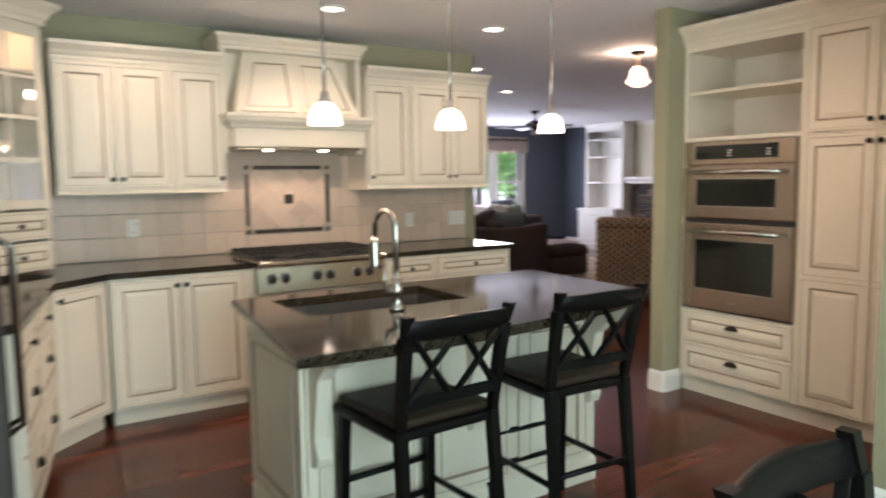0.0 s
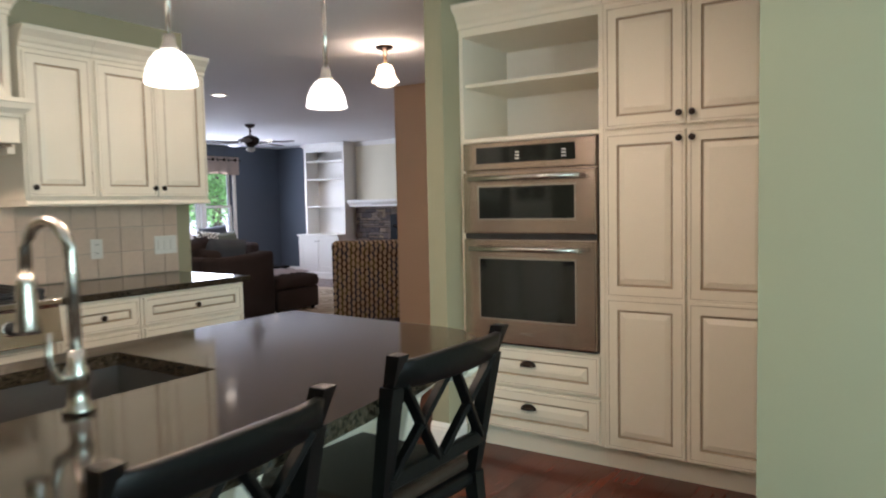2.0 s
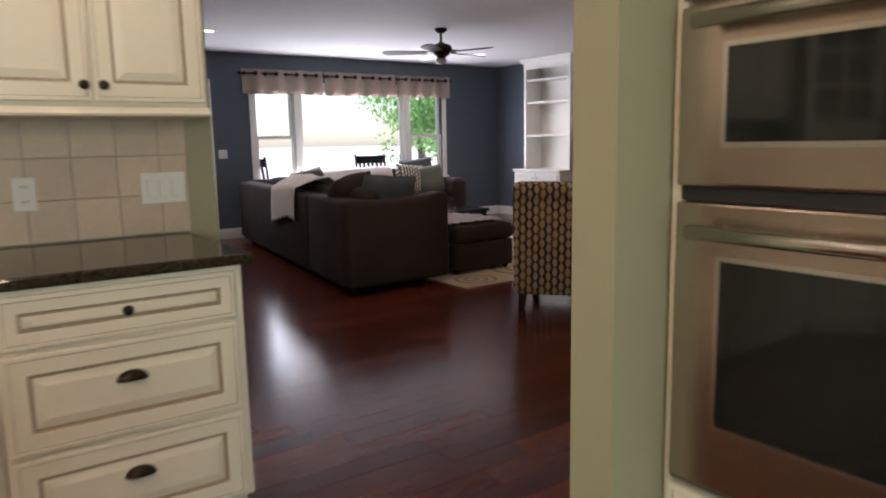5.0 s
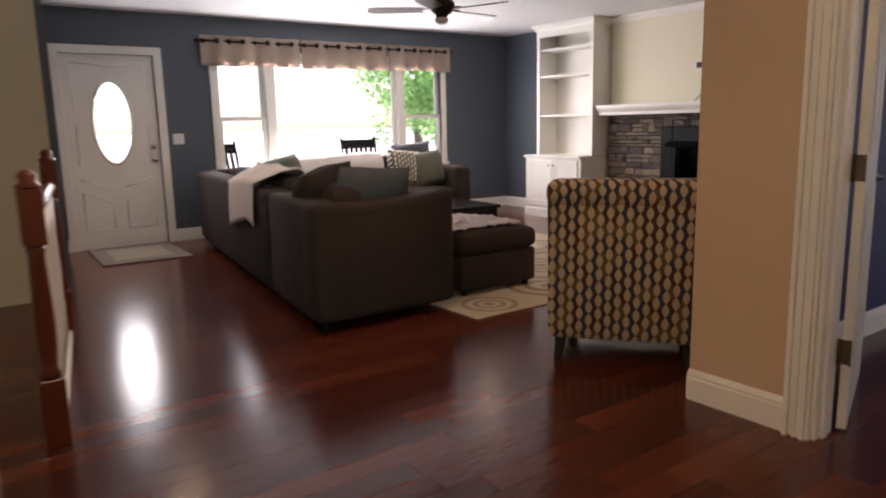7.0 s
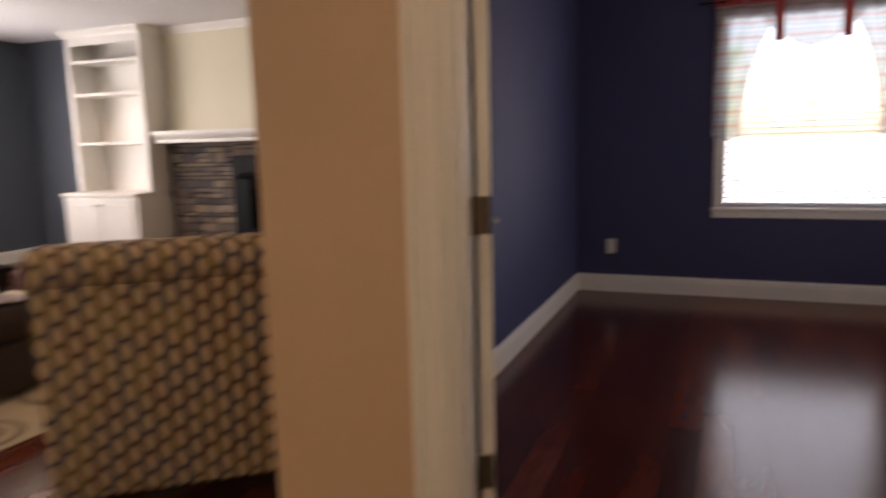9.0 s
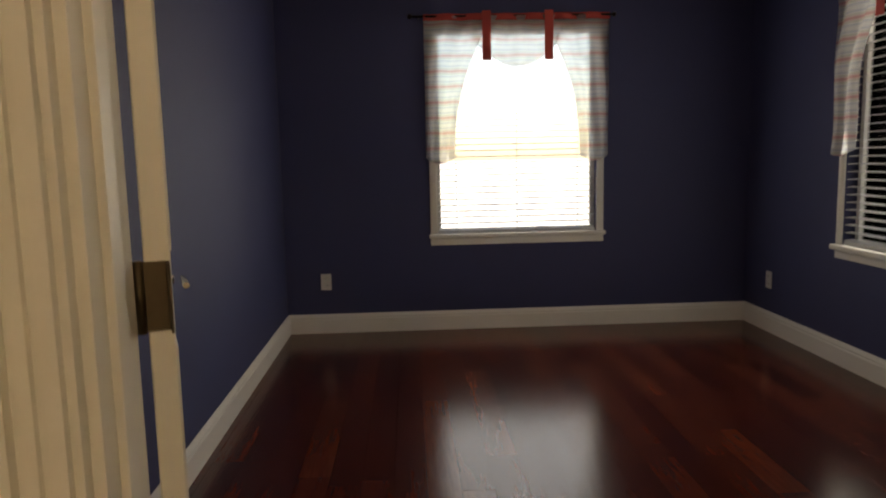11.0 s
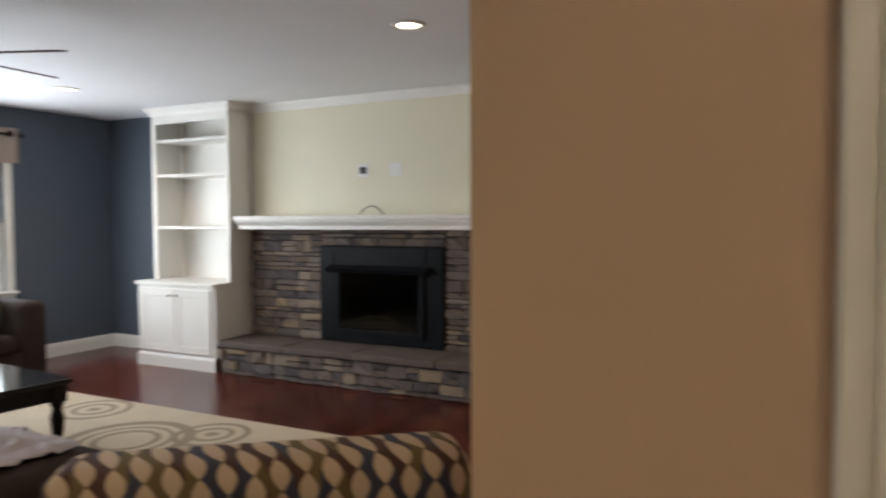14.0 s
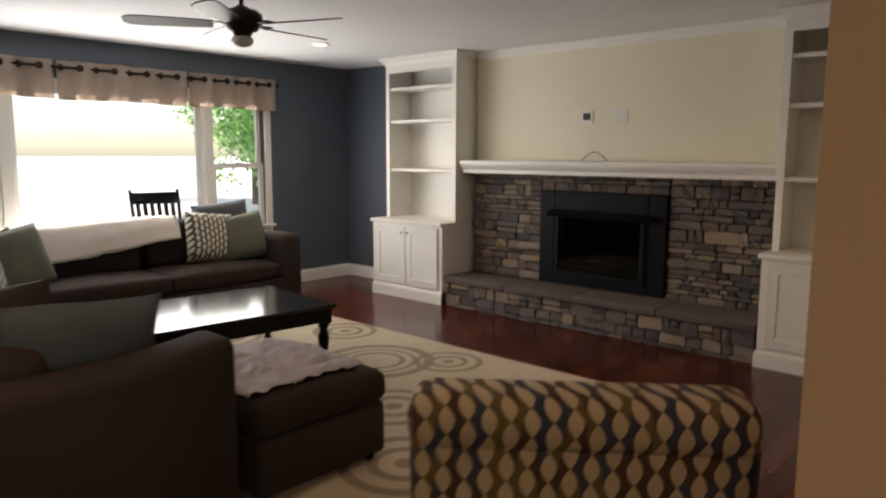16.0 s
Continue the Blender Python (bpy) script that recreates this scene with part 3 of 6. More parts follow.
hardware("k", g, 0.02, -0.02, z0 + 0.06)
lamp("cabinet_light", "POINT", Matrix.Translation(pose(A.x, A.y, 0, 0, 0, ang) @ Vector((cw / 2, 0.15, 2.25))), 0.5, WARM, 0.03)

# hood
t = thing("range_hood", "cream wooden mantel hood with tapered panelled chimney", "range hood", pose(0.185, 4.6, 0))
part("side_post", cube(-0.505, -0.47, -0.36, -0.01, 1.62, 2.3), CREAM, t)
part("side_post", cube(0.47, 0.505, -0.36, -0.01, 1.62, 2.3), CREAM, t)
bm = bmesh.new()
a = [bm.verts.new(v) for v in ((-0.45, -0.46, 1.86), (0.45, -0.46, 1.86), (0.45, -0.02, 1.86), (-0.45, -0.02, 1.86))]
b = [bm.verts.new(v) for v in ((-0.34, -0.3, 2.3), (0.34, -0.3, 2.3), (0.34, -0.02, 2.3), (-0.34, -0.02, 2.3))]
for i in range(4):
    bm.faces.new((a[i], a[(i + 1) % 4], b[(i + 1) % 4], b[i]))
bm.faces.new(b)
bmesh.ops.recalc_face_normals(bm, faces=bm.faces)
part("chimney", bm, CREAM, t)
lean = math.degrees(math.atan2(0.16, 0.44))
for s in (-1, 1):
    bm = bmesh.new()
    xs0, xs1 = (0.025, 0.405), (0.025, 0.305)
    ring = [(xs0[0] * s, 0, 0.03), (xs0[1] * s, 0, 0.03), (xs1[1] * s, 0, 0.42), (xs1[0] * s, 0, 0.42)]
    f = bm.faces.new([bm.verts.new(v) for v in (ring if s > 0 else ring[::-1])])
    bmesh.ops.recalc_face_normals(bm, faces=bm.faces)
    if f.normal.y > 0:
        f.normal_flip()
    ex = bmesh.ops.extrude_face_region(bm, geom=[f])
    for v in ex["geom"]:
        if isinstance(v, bmesh.types.BMVert):
            v.co.y -= 0.012
    top = next(q for q in ex["geom"] if isinstance(q, bmesh.types.BMFace))
    for thick, depth, dark in ((0.045, 0, 0), (0.004, -0.007, 1), (0.007, 0, 1), (0.018, 0.006, 0)):
        made = bmesh.ops.inset_region(bm, faces=[top], thickness=thick, depth=depth)
        for q in made["faces"]:
            q.material_index = dark
    part("panel", bm, [CREAM, GLAZE], t, "", pose(0, -0.46, 1.865, -lean))
part("back_board", cube(-0.505, 0.505, -0.2, -0.02, 1.9, 2.3), CREAM, t)
crown(t, -0.505, 0.505, -0.36, -0.01, 2.3, 0.95, 0.6, 0.6)
part("mantel_box", cube(-0.47, 0.47, -0.5, -0.02, 1.66, 1.8, bevel=0.004), CREAM, t)
part("mantel_shelf", mould(bmesh.new(), -0.47, 0.47, -0.5, -0.02, [(0.0, 1.78), (0.012, 1.785), (0.015, 1.8), (0.04, 1.825), (0.045, 1.85), (0.055, 1.852), (0.055, 1.872), (0, 1.873)]), [CREAM], t)
part("hood_liner", cube(-0.44, 0.44, -0.47, -0.05, 1.645, 1.662), STEEL, t, "stainless steel hood liner")
for x in (-0.2, 0.2):
    part("hood_lamp", lathe([(0.0, 1.636), (0.03, 1.638), (0.034, 1.646)], 12, pose(x, -0.36, 0)), BULB, t)
    lamp("hood_light", "SPOT", look((0.185 + x, 4.24, 1.63), (0.185 + x, 4.3, 0)), 2.6, WARM, 0.03).data.spot_size = radians(130)

# range top
t = thing("gas_cooktop", "stainless steel six burner gas rangetop in counter", "cooktop", pose(0.21, 3.88, 0))
part("body", cube(-0.457, 0.457, 0.02, 0.62, 0.72, 0.92, bevel=0.004), RANGESTEEL, t)
part("front_panel", prism([(0.0, 0.72), (-0.05, 0.722), (-0.026, 0.885), (-0.06, 0.9), (-0.06, 0.925), (0.03, 0.925), (0.03, 0.72)], -0.457, 0.457, pose(0, 0, 0, 0, 0, 90) @ Matrix.Diagonal((1, 1, 1, 1)), 0.003), RANGESTEEL, t)
part("burner_tray", cube(-0.44, 0.44, 0.05, 0.6, 0.92, 0.926), IRON, t)
bm = bmesh.new()
for k in range(3):
    cx = -0.295 + 0.295 * k
    for x in (-0.13, -0.065, 0, 0.065, 0.13):
        box(bm, cx + x - 0.006, cx + x + 0.006, 0.06, 0.59, 0.952, 0.968)
    for y in (0.065, 0.19, 0.325, 0.46, 0.585):
        box(bm, cx - 0.14, cx + 0.14, y - 0.006, y + 0.006, 0.948, 0.962)
    for x in (-0.13, 0.13):
        for y in (0.07, 0.58):
            box(bm, cx + x - 0.008, cx + x + 0.008, y - 0.008, y + 0.008, 0.926, 0.95)
part("grate", bm, IRON, t, "black cast iron grates")
for k in range(3):
    for y in (0.19, 0.46):
        part("burner", lathe([(0.06, 0.926), (0.06, 0.934), (0.04, 0.936), (0.04, 0.945), (0.0, 0.946)], 14, pose(-0.295 + 0.295 * k, y, 0)), IRON, t)
for x in (-0.37, -0.28, -0.06, 0.03, 0.23, 0.32):
    q = part("control_knob", lathe([(0.03, 0), (0.03, 0.008), (0.023, 0.012), (0.021, 0.036), (0.0, 0.038)], 14, pose(0, 0, 0, 90)), IRON, t, "black control knob", pose(x, -0.037, 0.812, -8))
    part("bezel", lathe([(0.036, -0.002), (0.036, 0.004), (0.03, 0.005)], 14, pose(0, 0, 0, 90)), RANGESTEEL, q)

# base cabinets along the stove wall
BY = 3.915
unit("base_cabinet", "cream glazed base cabinet under cooktop", pose(-0.247, BY, 0), 0.914, 0.62, 0.715, [(0.01, 0.12, 0.44, 0.58, "door", "k", 0.415, 0.53), (0.462, 0.12, 0.44, 0.58, "door", "k", 0.025, 0.53)], group="kitchen base cabinets")
unit("base_cabinet", "cream glazed double door base cabinet", pose(-1.1, BY, 0), 0.8, 0.62, 0.88, [(0.012, 0.12, 0.385, 0.745, "door", "k", 0.36, 0.7), (0.402, 0.12, 0.385, 0.745, "door", "k", 0.025, 0.7)], group="kitchen base cabinets")
part("filler", cube(-0.298, -0.25, BY, BY + 0.05, 0.1, 0.88), CREAM, None)
tagged(bpy.data.objects["filler"], "cream filler strip beside cooktop", "filler strip")


def drawers(x, w, kinds=("k", "p", "p"), hts=((0.715, 0.15), (0.415, 0.285), (0.115, 0.285))):
    return [(x, z, w, h, "drawer", k, w / 2, h / 2 + (0.03 if k == "p" else 0)) for k, (z, h) in zip(kinds, hts)]


unit("base_cabinet", "narrow cream glazed three drawer base cabinet", pose(0.676, BY, 0), 0.44, 0.62, 0.88, drawers(0.012, 0.416), group="kitchen base cabinets")
unit("base_cabinet", "wide cream glazed three drawer base cabinet", pose(1.12, BY, 0), 0.69, 0.62, 0.88, drawers(0.012, 0.65), group="kitchen base cabinets")
# diagonal and west run
DA, DB = Vector((-1.42, 3.62, 0)), Vector((-1.11, 3.925, 0))
dl = (DB - DA).length
unit("base_cabinet", "cream glazed diagonal corner base cabinet", pose(DA.x, DA.y, 0, 0, 0, math.degrees(math.atan2(DB.y - DA.y, DB.x - DA.x))), dl, 0.3, 0.88, [(0.02, 0.12, dl - 0.04, 0.745, "door", "k", 0.025, 0.7)], group="kitchen base cabinets")
for x0, y0, w in ((-1.512, 3.075, 0.575), (-1.6, 2.5, 0.575)):
    unit("base_cabinet", "cream glazed three drawer base cabinet by side wall", pose(x0, y0, 0, 0, 0, 81.2), w, 0.45, 0.88, drawers(0.012, w - 0.024), group="kitchen base cabinets")
t = thing("refrigerator", "dark stainless steel refrigerator beside the counter", "refrigerator", pose(-1.66, 1.38, 0, 0, 0, 90))
part("body", cube(0, 1.1, 0.03, 0.5, 0.03, 1.42), DARKSTEEL, t)
part("door", cube(0.003, 0.547, -0.03, 0.028, 0.05, 1.41, bevel=0.012, seg=2), DARKSTEEL, t)
part("door", cube(0.553, 1.097, -0.03, 0.028, 0.05, 1.41, bevel=0.012, seg=2), DARKSTEEL, t)
for x in (0.51, 0.59):
    part("handle", tube([(x, -0.03, 0.7), (x, -0.065, 0.72), (x, -0.065, 1.25), (x, -0.03, 1.27)], 0.011), NICKEL, t)

# worktops
edge = [(-2.12, 2.5), (-1.572, 2.5), (-1.395, 3.64), (-1.1, 3.89), (-0.255, 3.89), (-0.255, 4.598), (-2.12, 4.598)]
tagged(part("worktop", slab(edge, 0.882, 0.918, 0.008), GRANITE), "polished brown black granite worktop on base cabinets", "countertop")
tagged(part("worktop", slab([(0.672, 3.885), (1.845, 3.885), (1.845, 4.598), (0.672, 4.598)], 0.882, 0.918, 0.008), GRANITE), "polished brown black granite worktop beside the cooktop", "countertop")

# wall plates
def plate(name, label, m, w=0.075, h=0.118, kind="outlet", gang=1):
    t = thing(name, label, "wall plate", m)
    part("cover", cube(-w / 2, w / 2, -0.006, 0, -h / 2, h / 2, bevel=0.002), PLASTIC, t)
    for k in range(gang):
        x = (k - (gang - 1) / 2) * 0.046
        if kind == "outlet":
            for z in (-0.026, 0.026):
                part("socket", cube(x - 0.016, x + 0.016, -0.008, -0.006, z - 0.014, z + 0.014), PLASTIC, t)
                for dx in (-0.007, 0.007):
                    part("slot", cube(x + dx - 0.0015, x + dx + 0.0015, -0.0085, -0.0079, z - 0.005, z + 0.006), DARKSLOT, t)
        else:
            part("rocker", cube(x - 0.016, x + 0.016, -0.011, -0.006, -0.033, 0.033, bevel=0.002), PLASTIC, t)
    return t


plate("outlet", "white outlet plate on the tile backsplash", pose(-0.84, 4.598, 1.13))
plate("outlet", "white outlet plate on the tile backsplash", pose(1.29, 4.598, 1.1))
plate("light_switch", "white triple rocker switch on the tile backsplash", pose(1.76, 4.598, 1.1), 0.165, 0.118, "switch", 3)
plate("outlet", "white outlet plate on sage green wall", pose(1.38, 0.43, 0.36, 0, 0, -90))

# oven tower and pantry
OM = pose(2.22, 2.585, 0, 0, 0, -90)
t = thing("oven_cabinet", "tall cream glazed cabinet housing built in ovens", "cabinet", OM)
part("toe_kick", cube(0, 0.815, 0.03, 0.6, 0, 0.1), CREAM, t)
part("side_panel", cube(0, 0.022, 0, 0.64, 0.1, 2.26), CREAM, t)
part("side_panel", cube(0.793, 0.815, 0, 0.64, 0.1, 2.26), CREAM, t)
part("body", cube(0.022, 0.793, 0.002, 0.64, 0.1, 0.57), CREAM, t)
# white instead of cream: the niche's daylight is put into this panel's colour
part("back_panel", cube(0.022, 0.793, 0.5, 0.52, 1.65, 2.26), WHITE, t)
part("shelf", cube(0.022, 0.793, 0.0, 0.5, 1.652, 1.675), CREAM, t)
part("shelf", cube(0.022, 0.793, 0.02, 0.5, 1.95, 1.97), CREAM, t)
part("top_rail", cube(0.022, 0.793, 0, 0.5, 2.22, 2.26), CREAM, t)
fronts(t, [(0.02, 0.355, 0.775, 0.205, "drawer", "p", 0.385, 0.125), (0.02, 0.115, 0.775, 0.225, "drawer", "p", 0.385, 0.135)])
t2 = thing("pantry_cabinet", "tall cream glazed pantry cabinet with four doors", "cabinet", pose(2.22, 1.768, 0, 0, 0, -90))
part("body", cube(0, 0.79, 0.0, 0.64, 0.1, 2.26), CREAM, t2)
part("toe_kick", cube(0, 0.79, 0.03, 0.64, 0, 0.1), CREAM, t2)
for x, hx in ((0.012, 0.355), (0.4, 0.025)):
    fronts(t2, [(x, 1.665, 0.38, 0.575, "upper_door", "k", hx, 0.05)])
    upper = panel_front(0.38, 0.79)
    upper.transform(Matrix.Translation((0, 0, 0.7435)))
    d = part("lower_door", join(panel_front(0.38, 0.745), upper), [CREAM, GLAZE], t2, "", pose(x, 0, 0.113))
    hardware("k", d, hx, -0.02, 1.49)
for tt, w in ((t, 0.815), (t2, 0.79)):
    crown(tt, 0, w, 0, 0.6, 2.26, 1.2, 0, 0)

t = thing("wall_oven", "stainless steel combination microwave and oven, built in", "oven", OM)
part("housing", cube(0.03, 0.785, 0.0, 0.5, 0.575, 1.648), STEEL, t)
part("control_panel", cube(0.03, 0.785, -0.025, 0.0, 1.5, 1.645, bevel=0.005, seg=2), STEEL, t)
q = part("display", cube(0.115, 0.68, -0.0275, -0.025, 1.535, 1.62), BLACKGLASS, t, "black glass touch display")
for x in (0.36, 0.62):
    for k in range(3):
        part("marking", cube(x - 0.012, x + 0.012, -0.0285, -0.0275, 1.552 + 0.016 * k, 1.558 + 0.016 * k), PLASTIC, q)
for z0, z1, gz0, gz1, hz in ((1.165, 1.49, 1.245, 1.41, 1.455), (0.582, 1.135, 0.715, 1.03, 1.085)):
    d = part("oven_door", cube(0.03, 0.785, -0.03, 0.0, z0, z1, bevel=0.006, seg=2), STEEL, t)
    part("window", cube(0.13, 0.675, -0.0325, -0.03, gz0, gz1, bevel=0.0008), BLACKGLASS, d, "dark glass oven window")
    part("window_trim", join(cube(0.12, 0.685, -0.0315, -0.0295, gz1, gz1 + 0.01), cube(0.12, 0.685, -0.0315, -0.0295, gz0 - 0.01, gz0), cube(0.12, 0.13, -0.0315, -0.0295, gz0, gz1), cube(0.675, 0.685, -0.0315, -0.0295, gz0, gz1)), NICKEL, d)
    h = part("handle", tube([(0.09, -0.075, hz), (0.725, -0.075, hz)], 0.014, 12), NICKEL, d)
    for x in (0.12, 0.695):
        part("bracket", tube([(x, -0.03, hz), (x, -0.075, hz)], 0.01, 8), NICKEL, h)
part("gap_strip", cube(0.03, 0.785, -0.012, 0.0, 1.137, 1.163), IRON, t)
part("bottom_trim", cube(0.03, 0.785, -0.022, 0.0, 0.575, 0.581), IRON, t)
part("badge", cube(0.37, 0.445, -0.0315, -0.03, 0.634, 0.648), NICKEL, t)

# island
t = thing("island_cabinet", "cream painted kitchen island base with panelled front", "island")
part("body", join(cube(-0.72, 0.7, 1.87, 2.5, 0.0, 0.66), cube(-0.72, 0.7, 1.87, 1.96, 0.66, 0.88), cube(-0.72, 0.7, 2.46, 2.5, 0.66, 0.88), cube(-0.72, -0.68, 1.96, 2.46, 0.66, 0.88), cube(0.12, 0.7, 1.96, 2.46, 0.66, 0.88)), CREAM, t)
part("plinth", mould(bmesh.new(), -0.72, 0.7, 1.87, 2.5, [(0.016, 0.0), (0.016, 0.1), (0.008, 0.115), (0.0, 0.12)]), CREAM, t)
for x in (-0.68, -0.215, 0.25):
    part("panel", panel_front(0.41, 0.68), [CREAM, GLAZE], t, "", pose(x, 1.869, 0.14))
part("panel", panel_front(0.6, 0.68), [CREAM, GLAZE], t, "", pose(-0.721, 2.48, 0.14, 0, 0, -90))
part("panel", panel_front(0.6, 0.68), [CREAM, GLAZE], t, "", pose(0.701, 1.87, 0.14, 0, 0, 90))
S = [(0, 0.88), (-0.3, 0.88), (-0.3, 0.84), (-0.27, 0.815), (-0.16, 0.79), (-0.09, 0.73), (-0.065, 0.62), (-0.045, 0.5), (-0.075, 0.44), (-0.06, 0.4), (0, 0.385)]
for x in (-0.68, 0.0, 0.66):
    part("corbel", prism(S, -0.03, 0.03, pose(x, 1.87, 0, 0, 0, 90) @ Matrix.Diagonal((1, 1, 1, 1)), 0.004), CREAM, t)
n = 14
arc = [(-0.92 + 1.63 * i / n, 1.42 - 0.035 * math.sin(math.pi * i / n) + 0.17 * (i / n) ** 2.2) for i in range(n + 1)]
top = arc + [(0.79, 1.64), (0.85, 1.72), (0.87, 1.8), (0.91, 2.54), (0.89, 2.56), (-0.78, 2.56)]
SX0, SX1, SY0, SY1 = -0.65, 0.08, 1.98, 2.42
bm = slab(top, 0.882, 0.92, 0.009)
hole = cube(SX0, SX1, SY0, SY1, 0.85, 0.95)
wt = part("island_worktop", bm, GRANITE)
cut = part("sink_cut", hole, GRANITE)
mod = wt.modifiers.new("sink", "BOOLEAN")
mod.object, mod.operation, mod.solver = cut, "DIFFERENCE", "EXACT"
dg = bpy.context.evaluated_depsgraph_get()
cutmesh = bpy.data.meshes.new_from_object(wt.evaluated_get(dg))
wt.modifiers.clear()
wt.data = cutmesh
bpy.data.objects.remove(cut)
tagged(wt, "polished brown black granite island worktop with bowed edge", "countertop")
t = thing("sink", "stainless steel undermount sink in island worktop", "sink")
bm = bmesh.new()
for d in ((SX0 - 0.01, SX0 - 0.002, SY0 - 0.01, SY1 + 0.01, 0.68, 0.881), (SX1 + 0.002, SX1 + 0.01, SY0 - 0.01, SY1 + 0.01, 0.68, 0.881), (SX0, SX1, SY0 - 0.01, SY0 - 0.002, 0.68, 0.881), (SX0, SX1, SY1 + 0.002, SY1 + 0.01, 0.68, 0.881), (SX0 - 0.01, SX1 + 0.01, SY0 - 0.01, SY1 + 0.01, 0.67, 0.68)):
    box(bm, *d)
part("basin", bm, SINKSTEEL, t)
part("drain", lathe([(0.045, 0.68), (0.045, 0.684), (0.0, 0.683)], 14, pose(-0.3, 2.16, 0)), NICKEL, t)
t = thing("faucet", "brushed nickel pull down gooseneck kitchen faucet", "faucet", pose(-0.315, 1.91, 0.92, 0, 0, 12))
part("base", lathe([(0.032, 0), (0.032, 0.012), (0.022, 0.02), (0.02, 0.06), (0.024, 0.065), (0.024, 0.09), (0.018, 0.1), (0.018, 0.13), (0.0, 0.131)], 16), NICKEL, t)
pts = [(0, 0, 0.12), (0, 0, 0.31)] + [(0, 0.065 - 0.065 * math.cos(math.pi * k / 10), 0.31 + 0.08 * math.sin(math.pi * k / 10)) for k in range(1, 10)] + [(0, 0.132, 0.28)]
part("spout", tube(pts, 0.0125, 12), NICKEL, t)
part("spray_head", lathe([(0.014, 0.28), (0.02, 0.26), (0.022, 0.2), (0.026, 0.165), (0.024, 0.155), (0.0, 0.155)], 14, pose(0, 0.132, 0)), NICKEL, t)
h = part("lever", tube([(-0.02, 0, 0.075), (-0.05, 0, 0.08), (-0.062, 0, 0.12), (-0.066, -0.01, 0.175)], [0.012, 0.012, 0.007, 0.005], 10), NICKEL, t)


# stools
def leg(a, b, r=0.019):
    bm = bmesh.new()
    a, b = Vector(a), Vector(b)
    for f, w in ((0, r * 0.8), (1, r)):
        c = a.lerp(b, f)
        for dx, dy in ((-w, -w), (w, -w), (w, w), (-w, w)):
            bm.verts.new(c + Vector((dx, dy, 0)))
    bm.verts.ensure_lookup_table()
    v = list(bm.verts)
    bm.faces.new(v[3::-1])
    bm.faces.new(v[4:])
    for i in range(4):
        bm.faces.new((v[i], v[(i + 1) % 4], v[4 + (i + 1) % 4], v[4 + i]))
    bmesh.ops.recalc_face_normals(bm, faces=bm.faces)
    return bm


def slat(a, b, w, th=0.009):
    a, b = Vector(a), Vector(b)
    way = (b - a).normalized()
    m = Matrix.Translation((a + b) / 2) @ way.to_track_quat("Z", "Y").to_matrix().to_4x4()
    bm = cube(-w / 2, w / 2, -th, th, -(b - a).length / 2, (b - a).length / 2, bevel=0.002)
    bm.transform(m)
    return bm


def x_chair(name, label, category, m, seat_z, top_z, group=""):
    """A chair with a double X back; its back is at y = -0.2 and it faces +y."""
    t = thing(name, label, category, m, group)
    part("seat", cube(-0.215, 0.215, -0.19, 0.23, seat_z - 0.035, seat_z, bevel=0.012, seg=2), EBONY, t)
    part("seat_pad", cube(-0.2, 0.2, -0.175, 0.215, seat_z, seat_z + 0.035, bevel=0.016, seg=3), LEATHER, t, "dark brown leather seat pad")
    for s in (-1, 1):
        part("front_leg", leg((s * 0.2, 0.215, 0), (s * 0.185, 0.195, seat_z - 0.03)), EBONY, t)
        part("rear_leg", leg((s * 0.2, -0.235, 0), (s * 0.19, -0.18, seat_z)), EBONY, t)
        part("back_post", join(leg((s * 0.19, -0.18, seat_z), (s * 0.2, -0.235, top_z - 0.06)), leg((s * 0.2, -0.235, top_z - 0.06), (s * 0.207, -0.258, top_z + 0.012), 0.017)), EBONY, t)
        part("side_stretcher", tube([(s * 0.192, -0.215, 0.26), (s * 0.192, 0.205, 0.26)], 0.012, 6), EBONY, t)
    for y, z in ((0.205, 0.2), (-0.215, 0.3), (0.205, 0.34)):
        part("stretcher", tube([(-0.195, y, z), (0.195, y, z)], 0.012, 6), EBONY, t)
    k = 8
    outline = [(-0.215 + 0.43 * i / k, top_z - 0.068) for i in range(k + 1)] + [(0.215 - 0.43 * i / k, top_z + 0.004 * math.cos(math.pi * (2 * i / k - 1))) for i in range(k + 1)]
    bm = prism(outline, -0.012, 0.012, None, 0.004)
    for v in bm.verts:
        v.co.y += -0.238 - 0.036 * (1 - (v.co.x / 0.215) ** 2) - 0.3 * (v.co.z - top_z + 0.05)
    for f in bm.faces:
        f.smooth = True
    part("top_rail", bm, EBONY, t)
    part("lower_rail", cube(-0.19, 0.19, -0.215, -0.197, seat_z + 0.075, seat_z + 0.115, bevel=0.004), EBONY, t)
    lo, hi = seat_z + 0.1, top_z - 0.06
    for cx in (-0.095, 0.095):
        for s in (-1, 1):
            part("cross_slat", slat((cx - s * 0.085, -0.207, lo), (cx + s * 0.085, -0.25, hi), 0.026, 0.007), EBONY, t)
    return t


stool = x_chair("bar_stool", "black wooden X back counter stool with leather seat", "stool", pose(-0.411, 1.6, 0, 0, 0, 4), 0.63, 1.005, "stools at the island")
copy_thing(stool, pose(0.292, 1.65, 0, 0, 0, -1.5))
x_chair("dining_chair", "black wooden dining chair with curved top rail", "chair", pose(-0.474, -0.089, 0, 0, 0, 184.7), 0.45, 0.935)


